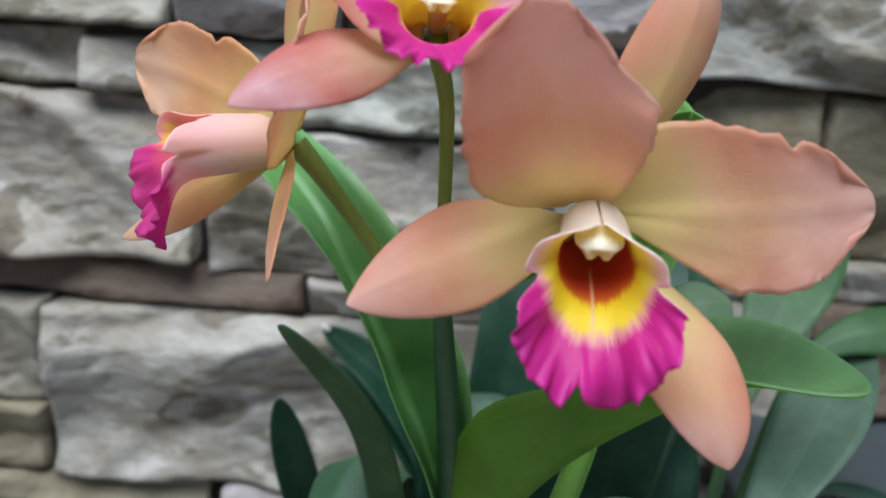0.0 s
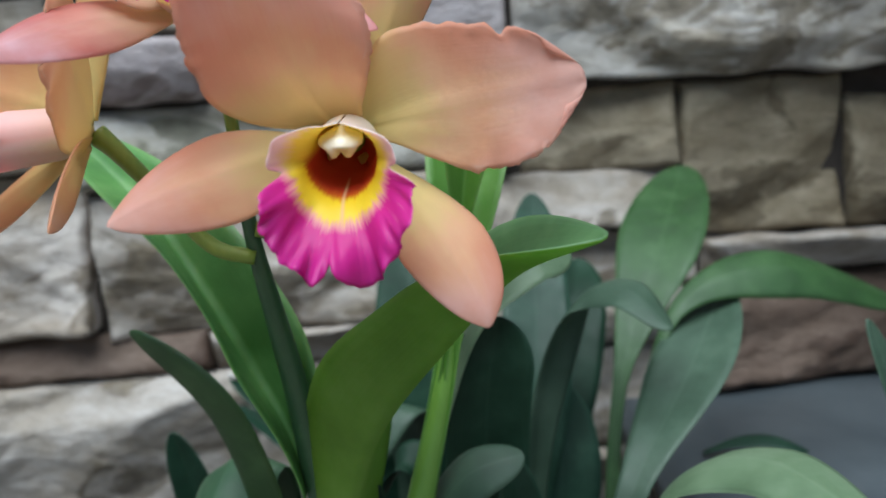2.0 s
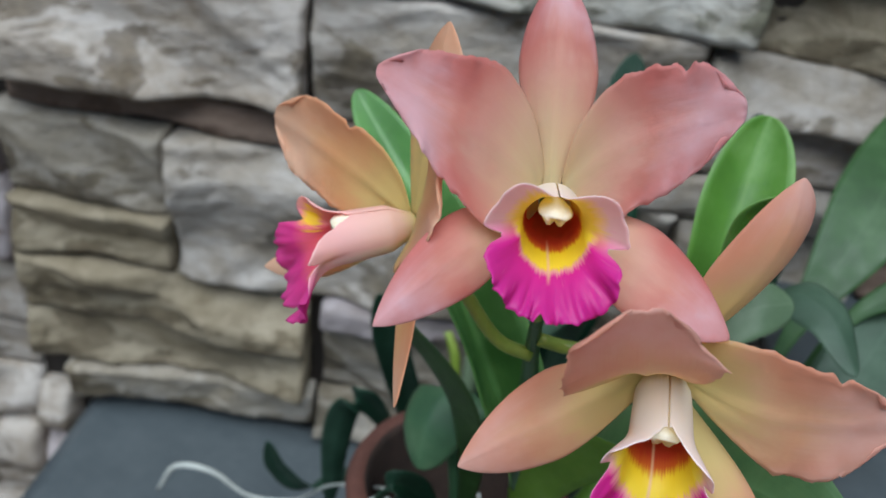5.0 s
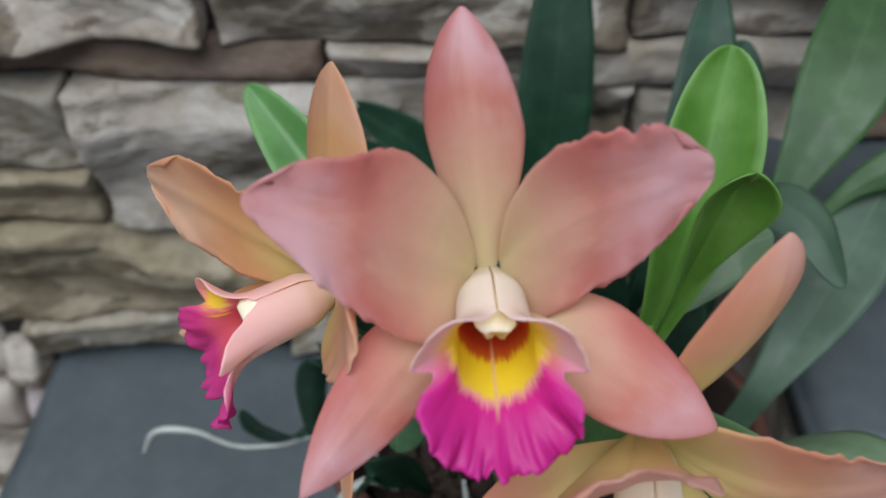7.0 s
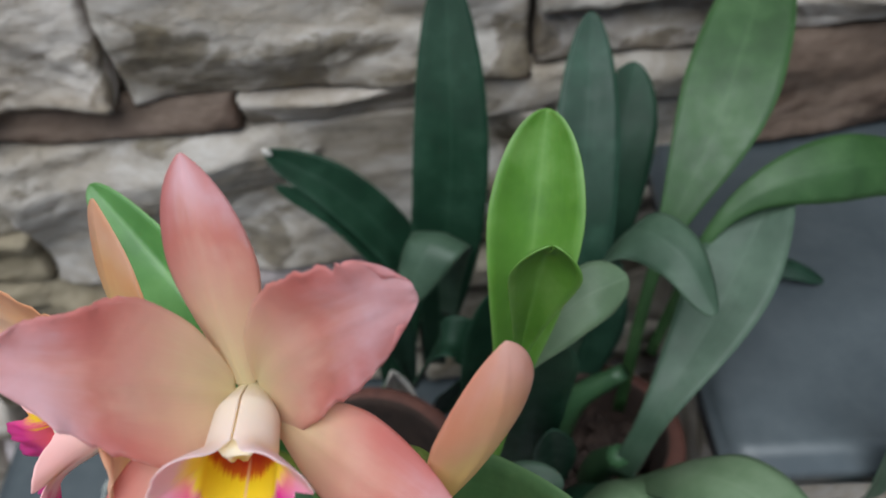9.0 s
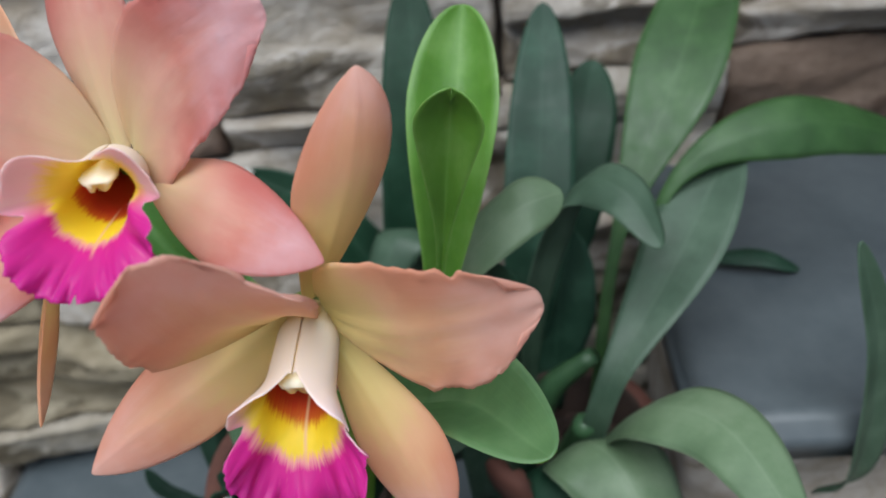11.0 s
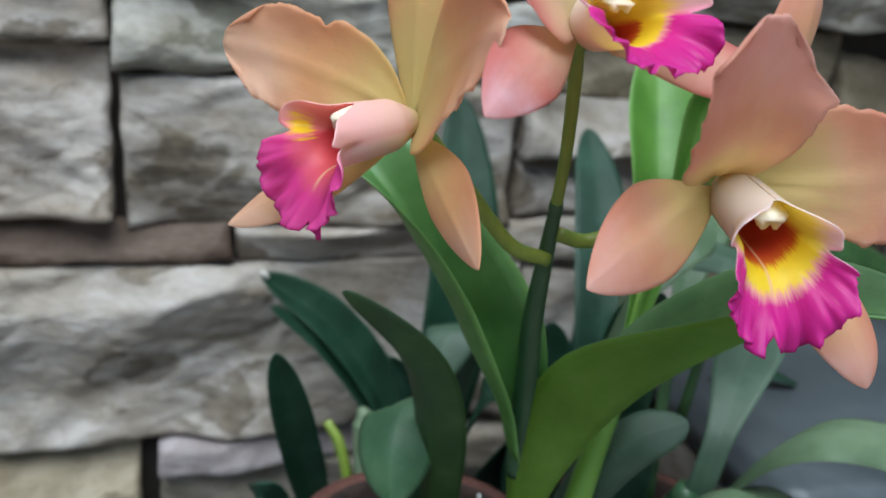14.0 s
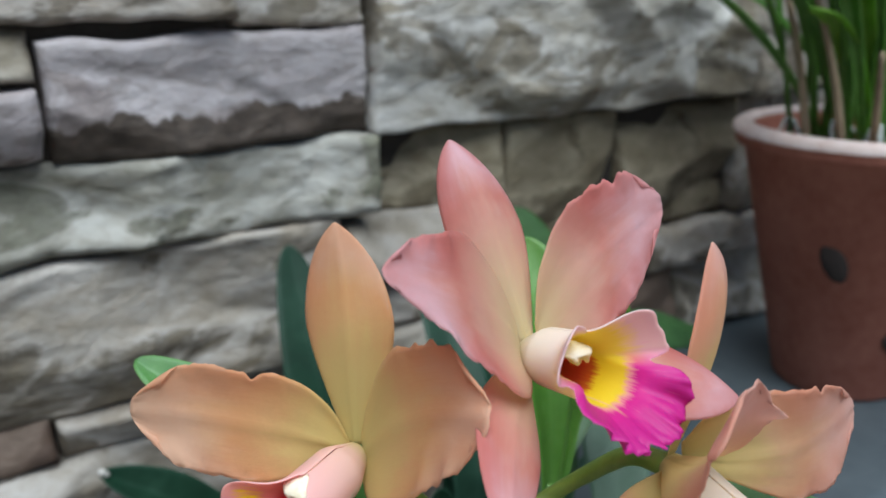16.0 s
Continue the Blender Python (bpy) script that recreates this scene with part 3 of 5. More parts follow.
def lip(parent, base, axis, up, open_at, lobe_end, flare, slit, seed=0, inside=None, outside=None, droop=44, spread=66, full=0.0665, ear=0.56):
    """A trumpet lip: side lobes rolled over the column and turned out past open_at, a broad frilled front lobe
    that bends down by droop in its middle and out by spread at its sides; past ear the side lobes shorten towards the slit."""
    ax = Vector(axis).normalized()
    up = (Vector(up) - ax * ax.dot(Vector(up))).normalized()
    across = ax.cross(up)
    n, m = 60, 144
    rows, grid = [[] for _ in range(n + 1)], [[] for _ in range(n + 1)]
    for j in range(m + 1):
        v = 2 * j / m - 1
        th = v * radians(178.5)
        out = abs(v)
        bite = 1.15 * noise.noise(Vector((v * 15, seed * 7, 4))) + 0.75 * noise.noise(Vector((v * 60, seed * 7, 8)))
        front_lobe = full * (0.965 - 0.10 * (out / 0.45) ** 2 + 0.028 * bite - 0.07 * math.exp(-((v - 0.05 * math.sin(seed)) / 0.018) ** 2))
        side_lobe = lobe_end - (lobe_end - open_at + slit) * smooth(ear, 1.0, out) + 0.0014 * noise.noise(Vector((v * 14, seed, 5)))
        lobed = smooth(0.45, 0.54, out)
        end = front_lobe + (side_lobe - front_lobe) * lobed
        end -= 0.008 * math.exp(-((out - 0.495) / 0.022) ** 2)
        a, rho, q = 0.0, 0.0042, 0.0
        dq = end / n
        for i in range(n + 1):
            narrow = 1 - 0.14 * smooth(0.6, 0.95, out) * smooth(0.008, 0.03, q)
            direction = math.cos(th) * -up + math.sin(th) * across * narrow
            edge = max(0.0, (q - 0.038) / (full - 0.038)) if lobed < 0.5 else 0.45 * max(0.0, (q - open_at) / (full - open_at))
            frill = 0.0080 * edge**1.4 * noise.noise(Vector((v * 7, seed * 3, q * 45))) + 0.0080 * edge**3.2 * noise.noise(Vector((v * 14, seed * 5, q * 40))) + 0.0062 * edge**3.6 * noise.noise(Vector((v * 30, seed, q * 80)))
            rows[i].append(Vector(base) + ax * (a + frill) + direction * (rho - 0.5 * frill))
            grid[i].append(((q + (0.031 - open_at) * lobed) / full, j / m))
            tube_angle = 24 - 21 * smooth(0.010, 0.014, q)
            front_angle = (droop + (spread - droop) * smooth(0.08, 0.42, out)) * smooth(0.032, 0.048, q) + 14 * smooth(0.052, full, q)
            lobe_angle = (flare if isinstance(flare, (int, float)) else flare[v > 0]) * (1 - 0.85 * smooth(ear + 0.04, min(1.0, ear + 0.40), out)) * smooth(open_at - 0.004, open_at + 0.008, q)
            ang = radians(tube_angle + front_angle + (lobe_angle - front_angle) * lobed)
            a += math.cos(ang) * dq
            rho += math.sin(ang) * dq
            q += dq
    return sheet("lip", rows, 0.0006, [outside or LIP_OUT, inside or LIP_IN], parent, "trumpet-shaped lip, magenta frill with yellow and dark red throat", grid)


def column(parent, base, axis, up, size=1.0):
    ax = Vector(axis).normalized()
    up = (Vector(up) - ax * ax.dot(Vector(up))).normalized()
    across = ax.cross(up)
    bm = bmesh.new()
    n, m = 18, 20
    ring = []
    for i in range(n + 1):
        s = i / n
        c = Vector(base) + ax * (0.0345 * size * s) + up * size * (0.0016 + 0.0068 * s - 0.0052 * s**5)
        w = size * (0.0036 + 0.0036 * smooth(0.3, 0.95, s)) * (1 - smooth(0.93, 1.0, s) * 0.3)
        h = size * (0.0020 + 0.0006 * smooth(0.2, 0.6, s)) * (1 - smooth(0.80, 1.0, s) * 0.45)
        row = []
        for j in range(m):
            a = 2 * math.pi * j / m
            y = math.sin(a)
            tooth = -0.0034 * size * smooth(0.75, 1, s) * max(0, -y) * (0.55 + 0.45 * math.cos(6 * a))
            row.append(bm.verts.new(c + across * (w * math.cos(a) * (1 - 0.55 * max(0, y))) + up * (h * y + tooth)))
        ring.append(row)
    for i in range(n):
        for j in range(m):
            bm.faces.new((ring[i][j], ring[i][(j + 1) % m], ring[i + 1][(j + 1) % m], ring[i + 1][j]))
    bm.faces.new(ring[0][::-1])
    bm.faces.new(ring[-1])
    bmesh.ops.recalc_face_normals(bm, faces=bm.faces)
    return part("column", bm, COLUMN, parent, "creamy white column with a rounded anther cap")

# ---- the plants ----


def blank():
    return bmesh.new()


plant = empty_at("orchid_plant", (0.02, 0.38, 0.06))
tagged(plant, "potted orchid with three peach-pink flowers and green strap leaves", "orchid")

NODE, NODE2 = (0.027, 0.319, 0.313), (0.0295, 0.322, 0.302)
tube("stem", [(0.0385, 0.364, 0.17), (0.0365, 0.358, 0.20), (0.0345, 0.3515, 0.228), (0.0312, 0.343, 0.257), (0.0282, 0.328, 0.290), NODE], [0.0050, 0.0055, 0.0053, 0.0046, 0.0033, 0.0026], STEM_DARK, plant, "upright dark green flower stem", 14, 40)
tube("stem_node", [(0.0268, 0.3192, 0.3105), (0.027, 0.319, 0.3135), (0.0272, 0.3188, 0.3165)], [0.0024, 0.0029, 0.0024], STEM_DARK, plant, "ring-shaped stem joint", 12, 8)

# flower with the hood to the front, highest of the three
A = tube("flower", [NODE, (0.0268, 0.314, 0.335), (0.0255, 0.310, 0.360), (0.0225, 0.304, 0.374), (0.0215, 0.2975, 0.381)], [0.0023, 0.0024, 0.0026, 0.0032, 0.0040], STEM, plant, "pink orchid flower on a green stalk, facing forward", 12, 24)
petal("dorsal_sepal", (0.0205, 0.297, 0.385), (0.011, 0.331, 0.447), (0.0013, 0.3165, 0.4225), (0.0285, 0.3135, 0.4234), PETAL_PINK, A, "sepal", -0.20, 0.0, 0.05, 1)
petal("petal", (0.0175, 0.296, 0.384), (-0.0385, 0.279, 0.4235), (-0.012, 0.2935, 0.4275), (-0.0125, 0.2715, 0.3945), PETAL_PINK, A, "petal", 0.04, 0.016, -0.03, 2, lw=[0.3, 0.78, 1.08, 1.22, 1.22, 1.0, 0.84, 0.72, 0.58], rw=[0.3, 0.83, 1.16, 1.22, 1.15, 1.0, 0.80, 0.58, 0.36])
petal("petal", (0.0248, 0.296, 0.384), (0.0745, 0.296, 0.425), (0.0445, 0.298, 0.4335), (0.0515, 0.287, 0.3925), PETAL_PINK, A, "petal", 0.06, 0.016, -0.02, 4, nick=(0.76, -1), lw=[0.3, 0.75, 0.93, 1.05, 1.1, 1.0, 0.90, 0.84, 0.72], rw=[0.35, 0.9, 1.06, 1.09, 1.07, 1.0, 0.90, 0.76, 0.58])
petal("lateral_sepal", (0.0178, 0.296, 0.378), (-0.025, 0.239, 0.359), (-0.0125, 0.274, 0.3795), (0.002, 0.261, 0.3615), PETAL_PINK, A, "sepal", -0.12, 0.0, 0.03, 5)
petal("lateral_sepal", (0.0255, 0.296, 0.378), (0.084, 0.263, 0.363), (0.060, 0.286, 0.3835), (0.0515, 0.262, 0.365), PETAL_PINK, A, "sepal", -0.12, 0.0, 0.03, 6)
lip(A, (0.0213, 0.298, 0.381), (0.0026, -0.036, 0.0072), (0, 0.1, 1), 0.026, 0.0470, 36, -0.004, 0.6, LIP_GOLD, None, 22, 40, 0.0625, 0.74)
column(A, (0.0213, 0.2975, 0.3815), (0.0026, -0.036, 0.0076), (0, 0.1, 1), 0.78)

# flower that leans out lowest
B = tube("flower", [NODE2, (0.045, 0.325, 0.2985), (0.062, 0.318, 0.309), (0.071, 0.300, 0.326), (0.072, 0.280, 0.332)], [0.0029, 0.0030, 0.0032, 0.0038, 0.0046], STEM, plant, "peach orchid flower on a bent stalk, facing forward and down", 12, 24)
petal("dorsal_sepal", (0.0725, 0.280, 0.337), (0.097, 0.293, 0.408), (0.0772, 0.2768, 0.3815), (0.1048, 0.2900, 0.3815), PETAL_PEACH, B, "sepal", -0.18, 0.0, 0.03, 7)
petal("petal", (0.069, 0.278, 0.336), (0.0515, 0.2315, 0.3905), (0.0325, 0.2365, 0.3610), (0.0800, 0.2545, 0.3625), PETAL_PEACH, B, "petal", 0.10, 0.016, 0.04, 8, nick=(0.90, 1), roll=(0.80, 1, 0.07), lw=[0.25, 0.72, 1.0, 1.08, 1.06, 1.0, 0.96, 0.92, 0.88], rw=[0.25, 0.42, 0.55, 0.72, 0.90, 1.02, 1.02, 0.84, 0.62])
petal("petal", (0.076, 0.278, 0.335), (0.1445, 0.261, 0.345), (0.108, 0.2585, 0.3625), (0.1165, 0.2535, 0.3195), PETAL_PEACH, B, "petal", 0.06, 0.014, -0.02, 9, nick=(0.76, -1), lw=[0.3, 0.82, 1.06, 1.14, 1.1, 1.0, 0.90, 0.80, 0.66], rw=[0.15, 0.27, 0.46, 0.70, 0.92, 1.0, 0.96, 0.84, 0.64])
petal("lateral_sepal", (0.0675, 0.277, 0.330), (0.008, 0.235, 0.312), (0.030, 0.262, 0.336), (0.040, 0.247, 0.310), PETAL_PEACH, B, "sepal", -0.12, 0.0, 0.03, 10)
petal("lateral_sepal", (0.076, 0.277, 0.327), (0.110, 0.238, 0.276), (0.112, 0.2515, 0.3025), (0.0875, 0.2465, 0.2935), PETAL_PEACH, B, "sepal", -0.12, 0.0, 0.03, 11)
lip(B, (0.0722, 0.281, 0.3325), (-0.001, -0.040, -0.009), (0, -0.3, 1), 0.030, 0.0485, (20, 30), -0.003, 2.1, None, None, 42, 30, 0.0675, 0.62)
column(B, (0.0722, 0.2805, 0.333), (-0.001, -0.040, -0.0085), (0, -0.3, 1), 0.93)

# flower that is turned to the side
C = tube("flower", [(0.028, 0.324, 0.291), (0.012, 0.3235, 0.297), (-0.006, 0.3255, 0.318), (-0.020, 0.3265, 0.334), (-0.027, 0.3265, 0.341)], [0.0029, 0.0030, 0.0030, 0.0036, 0.0044], STEM, plant, "golden peach orchid flower with a pink lip, turned aside", 12, 24)
petal("dorsal_sepal", (-0.0285, 0.328, 0.346), (-0.026, 0.343, 0.421), (-0.0382, 0.3455, 0.391), (-0.0150, 0.3235, 0.392), PETAL_GOLD, C, "sepal", -0.10, 0.0, 0.02, 12)
petal("petal", (-0.031, 0.328, 0.344), (-0.096, 0.353, 0.366), (-0.062, 0.341, 0.3775), (-0.068, 0.338, 0.340), PETAL_GOLD, C, "petal", 0.06, 0.014, 0.02, 13, nick=(0.57, -1), lw=[0.2, 0.6, 0.86, 1.0, 1.06, 1.0, 0.97, 0.92, 0.84], rw=[0.15, 0.24, 0.52, 0.8, 0.97, 1.0, 0.96, 0.88, 0.78])
petal("petal", (-0.0275, 0.324, 0.343), (-0.0135, 0.266, 0.381), (-0.0185, 0.297, 0.393), (-0.0245, 0.284, 0.351), PETAL_GOLD, C, "petal", 0.06, 0.018, -0.02, 14, lw=[0.25, 0.66, 0.9, 1.02, 1.05, 1.0, 0.96, 0.88, 0.78], rw=[0.3, 0.8, 1.06, 1.16, 1.12, 1.0, 0.88, 0.78, 0.64])
petal("lateral_sepal", (-0.028, 0.323, 0.338), (-0.018, 0.257, 0.310), (-0.0185, 0.280, 0.3345), (-0.0265, 0.293, 0.3145), PETAL_GOLD, C, "sepal", -0.12, 0.0, 0.03, 15)
petal("lateral_sepal", (-0.032, 0.326, 0.338), (-0.094, 0.337, 0.300), (-0.061, 0.338, 0.330), (-0.066, 0.325, 0.3085), PETAL_GOLD, C, "sepal", -0.12, 0.0, 0.03, 16)
lip(C, (-0.0285, 0.3265, 0.343), (-0.0408, -0.0250, -0.0045), (-0.05, -0.05, 1), 0.030, 0.0480, (16, 50), 0.002, 3.7, LIP_ROSY, LIP_BLUSH, 56, 40, 0.0655)
column(C, (-0.0288, 0.3262, 0.3435), (-0.0408, -0.0250, -0.002), (-0.05, -0.05, 1), 0.95)

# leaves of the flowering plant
leaf("leaf", [(0.0365, 0.358, 0.185), (0.030, 0.357, 0.214), (0.0195, 0.359, 0.240), (0.0085, 0.363, 0.2625), (-0.010, 0.373, 0.290), (-0.032, 0.387, 0.314), (-0.081, 0.435, 0.347)], 0.034, [(0.87, 0.48, 0.1), (0.84, 0.5, 0.15), (0.66, 0.62, 0.3), (0.72, 0.42, 0.42)], [LEAF_FRESH, LEAF_INNER_SHADE], plant, [1.1, 1.1, 0.75, 0.2], 0.0, "long green strap leaf folded along its middle", tip=0.22, taper=0.42, swell=(0.0, 0.40))
leaf("leaf", [(0.042, 0.368, 0.07), (0.046, 0.362, 0.14), (0.0525, 0.354, 0.188), (0.066, 0.340, 0.230), (0.090, 0.316, 0.2625), (0.116, 0.284, 0.2885), (0.144, 0.244, 0.298)], 0.040, [(1, 0, -0.1), (0.95, 0.2, -0.05), (0.85, 0.4, 0.10), (0.66, 0.62, 0.32), (0.62, 0.75, 0.10)], [LEAF_SKY_SHEEN, LEAF], plant, [-0.4, -0.6, -0.75, -0.55, -0.08], 0.0, "broad green strap leaf arching forward", tip=0.22, taper=0.30, swell=(0.06, 0.42))
leaf("leaf", [(0.051, 0.358, 0.06), (0.0765, 0.3715, 0.155), (0.0955, 0.382, 0.225), (0.1105, 0.403, 0.30), (0.122, 0.449, 0.366)], 0.042, (1, -0.1, 0.0), LEAF_YOUNG, plant, 0.10, 0.22, "bright green young leaf, upright", taper=0.25, tip=0.17, swell=(0.52, 0.88))
tube("stem", [(0.051, 0.358, 0.06), (0.0765, 0.3715, 0.155), (0.0935, 0.381, 0.217), (0.101, 0.389, 0.255)], [0.0072, 0.0066, 0.0050, 0.0016], STEM_PALE, plant, "smooth pale green shoot below the young leaf", 14, 24)
leaf("leaf", [(0.088, 0.377, 0.195), (0.1035, 0.3805, 0.27), (0.1125, 0.377, 0.328), (0.118, 0.372, 0.362)], 0.028, (1, -0.1, 0.1), LEAF_YOUNG, plant, 0.42, 0.0, "small folded yellow-green leaf inside the young leaf", taper=0.12, tip=0.16, swell=(0.30, 0.86), notch=0.22)
leaf("leaf", [(0.092, 0.41, 0.19), (0.113, 0.415, 0.245), (0.140, 0.425, 0.268), (0.1625, 0.4355, 0.271)], 0.029, (0.1, 0.8, 0.6), LEAF_PALE, plant, 0.1, 0.0, "pale green leaf leaning out sideways", tip=0.28)
leaf("leaf", [(0.055, 0.40, 0.06), (0.075, 0.382, 0.135), (0.100, 0.372, 0.178), (0.128, 0.370, 0.190)], 0.026, (-0.3, 0.7, 0.5), LEAF_GREY, plant, 0.12, 0.0, "grey-green leaf bent low under the flower", tip=0.3)
leaf("leaf", [(0.012, 0.42, 0.06), (0.008, 0.40, 0.14), (-0.006, 0.378, 0.215), (-0.045, 0.386, 0.255)], 0.031, (0.68, -0.72, 0.05), LEAF_OLIVE, plant, -0.25, 0.0, "dark green curved leaf with a folded tip", tip=0.4)
leaf("leaf", [(0.012, 0.425, 0.06), (0.006, 0.424, 0.14), (-0.004, 0.414, 0.178), (-0.0145, 0.398, 0.168), (-0.0172, 0.3844, 0.1430)], 0.048, (0.85, -0.25, 0.2), LEAF_MINT, plant, 0.25, 0.0, "grey-green leaf with a curled tip")

leaf("leaf", [(0.03, 0.40, 0.06), (0.045, 0.385, 0.12), (0.052, 0.372, 0.165), (0.062, 0.362, 0.185)], 0.026, (0.9, 0.2, 0.1), LEAF_SHADED, plant, 0.2, label="dark shaded leaf at the foot of the stem", tip=0.5)
leaf("leaf", [(0.00, 0.405, 0.06), (-0.012, 0.39, 0.11), (-0.028, 0.376, 0.135), (-0.040, 0.366, 0.125)], 0.020, (0.5, 0.8, 0.2), LEAF_SHADED, plant, 0.25, label="short dark leaf over the pot", tip=0.6)
leaf("sheath", [(0.018, 0.37, 0.08), (0.022, 0.36, 0.125), (0.024, 0.352, 0.150)], 0.011, (0.9, 0.1, 0.1), HUSK, plant, 0.5, label="dry papery stem sheath", tip=0.5)

# plant against the wall, most of its leaves coloured dark for the shade there
back = empty_at("orchid_plant", (0.005, 0.54, -0.03))
tagged(back, "dark green leafy orchid without flowers, growing against the stone wall", "orchid")
leaf("leaf", [(-0.030, 0.54, -0.03), (-0.045, 0.53, 0.05), (-0.060, 0.512, 0.12), (-0.072, 0.507, 0.169)], 0.026, (1, 0.1, 0), LEAF_SHADED, back, 0.12, label="dark upright leaf with a blunt tip", tip=0.4)
leaf("leaf", [(0.02, 0.62, -0.02), (0.025, 0.66, 0.045), (-0.02, 0.675, 0.115), (-0.079, 0.683, 0.158)], 0.042, (0.33, 0.66, 0.66), LEAF_SHADED, back, 0.25, label="dark leaf with a pale worn tip", tip=0.5, taper=0.5)
leaf("leaf", [(0.045, 0.60, -0.02), (0.060, 0.605, 0.09), (0.072, 0.628, 0.20), (0.074, 0.688, 0.305)], 0.055, (1, 0.05, 0), LEAF_SHADED, back, 0.06, label="tall dark blue-green leaf", tip=0.42)
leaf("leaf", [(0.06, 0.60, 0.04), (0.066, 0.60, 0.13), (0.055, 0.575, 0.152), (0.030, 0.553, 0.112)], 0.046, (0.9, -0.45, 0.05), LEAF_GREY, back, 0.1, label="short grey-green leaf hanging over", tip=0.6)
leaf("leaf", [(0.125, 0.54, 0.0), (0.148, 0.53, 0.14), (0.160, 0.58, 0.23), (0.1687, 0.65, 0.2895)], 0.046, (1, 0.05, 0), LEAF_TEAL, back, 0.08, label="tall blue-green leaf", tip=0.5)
leaf("leaf", [(0.12, 0.56, 0.0), (0.165, 0.58, 0.12), (0.19, 0.62, 0.20), (0.205, 0.67, 0.235)], 0.05, (1, 0.1, 0), LEAF_SHADED, back, 0.08, label="dark leaf in shade")
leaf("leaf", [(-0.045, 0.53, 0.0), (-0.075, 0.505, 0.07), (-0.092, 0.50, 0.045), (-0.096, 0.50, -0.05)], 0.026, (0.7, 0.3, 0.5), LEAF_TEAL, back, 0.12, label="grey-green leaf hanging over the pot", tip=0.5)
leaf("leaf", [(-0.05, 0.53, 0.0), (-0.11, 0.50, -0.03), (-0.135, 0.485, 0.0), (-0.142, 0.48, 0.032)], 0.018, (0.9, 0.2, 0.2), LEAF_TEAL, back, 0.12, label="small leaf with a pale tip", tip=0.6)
leaf("leaf", [(0.01, 0.56, 0.0), (0.018, 0.565, 0.05), (0.02, 0.57, 0.095)], 0.03, (1, 0.1, 0), LEAF_SHADED, back, 0.12, label="dark shaded leaf")
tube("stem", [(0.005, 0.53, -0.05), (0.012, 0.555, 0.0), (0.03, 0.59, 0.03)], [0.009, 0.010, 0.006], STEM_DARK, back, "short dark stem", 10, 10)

leaf("leaf", [(0.015, 0.625, 0.0), (0.010, 0.650, 0.045), (-0.028, 0.663, 0.100), (-0.072, 0.664, 0.138)], 0.022, (0.25, 0.80, 0.55), LEAF_SHADED, back, 0.2, label="narrow shaded leaf under the broader one", tip=0.5, taper=0.5)
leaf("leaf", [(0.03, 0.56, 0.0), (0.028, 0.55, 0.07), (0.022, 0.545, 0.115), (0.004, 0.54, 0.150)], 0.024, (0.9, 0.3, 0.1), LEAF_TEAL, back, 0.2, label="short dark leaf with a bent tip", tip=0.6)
tube("shoot", [(-0.004, 0.585, 0.02), (-0.003, 0.593, 0.050), (-0.002, 0.599, 0.068), (-0.006, 0.600, 0.080)], [0.006, 0.0085, 0.0105, 0.0030], LEAF_PALE, back, "pale round new shoot", 14, 18)
tube("shoot", [(-0.012, 0.59, 0.01), (-0.020, 0.605, 0.045), (-0.030, 0.615, 0.062)], [0.004, 0.0045, 0.0035], STEM, back, "thin green shoot", 10, 12)
tube("worn_tip", [(-0.074, 0.6815, 0.1555), (-0.078, 0.6825, 0.1585), (-0.081, 0.6832, 0.1600)], [0.0016, 0.0030, 0.0012], HUSK, back, "white worn leaf tip", 8, 8)

# plant by the slate shelf
right = empty_at("orchid_plant", (0.16, 0.46, 0.0))
tagged(right, "orchid with broad grey-green leaves and no flowers, beside a slate shelf", "orchid")
leaf("leaf", [(0.185, 0.50, 0.05), (0.205, 0.535, 0.17), (0.250, 0.60, 0.25), (0.299, 0.71, 0.30)], 0.060, (1, -0.25, 0.0), LEAF_MID, right, 0.08, label="tall broad green leaf", tip=0.3, taper=0.14, swell=(0.30, 0.72))
leaf("leaf", [(0.20, 0.50, 0.12), (0.240, 0.53, 0.215), (0.315, 0.55, 0.234), (0.41, 0.575, 0.200)], 0.044, (-0.1, 0.6, 0.55), LEAF_MID, right, 0.14, label="green leaf spreading level over the shelf", tip=0.5, taper=0.18, swell=(0.25, 0.7))
leaf("leaf", [(0.172, 0.425, 0.09), (0.190, 0.435, 0.145), (0.232, 0.485, 0.185), (0.279, 0.556, 0.226)], 0.053, (0.75, -0.35, 0.1), LEAF_GREY, right, 0.06, label="broad dull grey-green leaf", taper=0.3, tip=0.34, swell=(0.25, 0.8))
leaf("leaf", [(0.138, 0.49, 0.07), (0.150, 0.498, 0.16), (0.175, 0.503, 0.228), (0.198, 0.48, 0.240), (0.2151, 0.4466, 0.2237)], 0.036, [(0.8, 0.5, 0.1), (0.7, 0.6, 0.0), (0.45, 0.85, 0.3), (0.35, 0.9, 0.35)], LEAF_GREY, right, 0.12, label="bent green leaf with a drooping tip", tip=0.5)
leaf("leaf", [(0.172, 0.42, 0.09), (0.198, 0.385, 0.163), (0.229, 0.355, 0.183), (0.251, 0.30, 0.177)], 0.043, (0.6, 0.5, 0.15), LEAF_PALE, right, 0.12, label="pale broad leaf arching low", taper=0.3, tip=0.5)
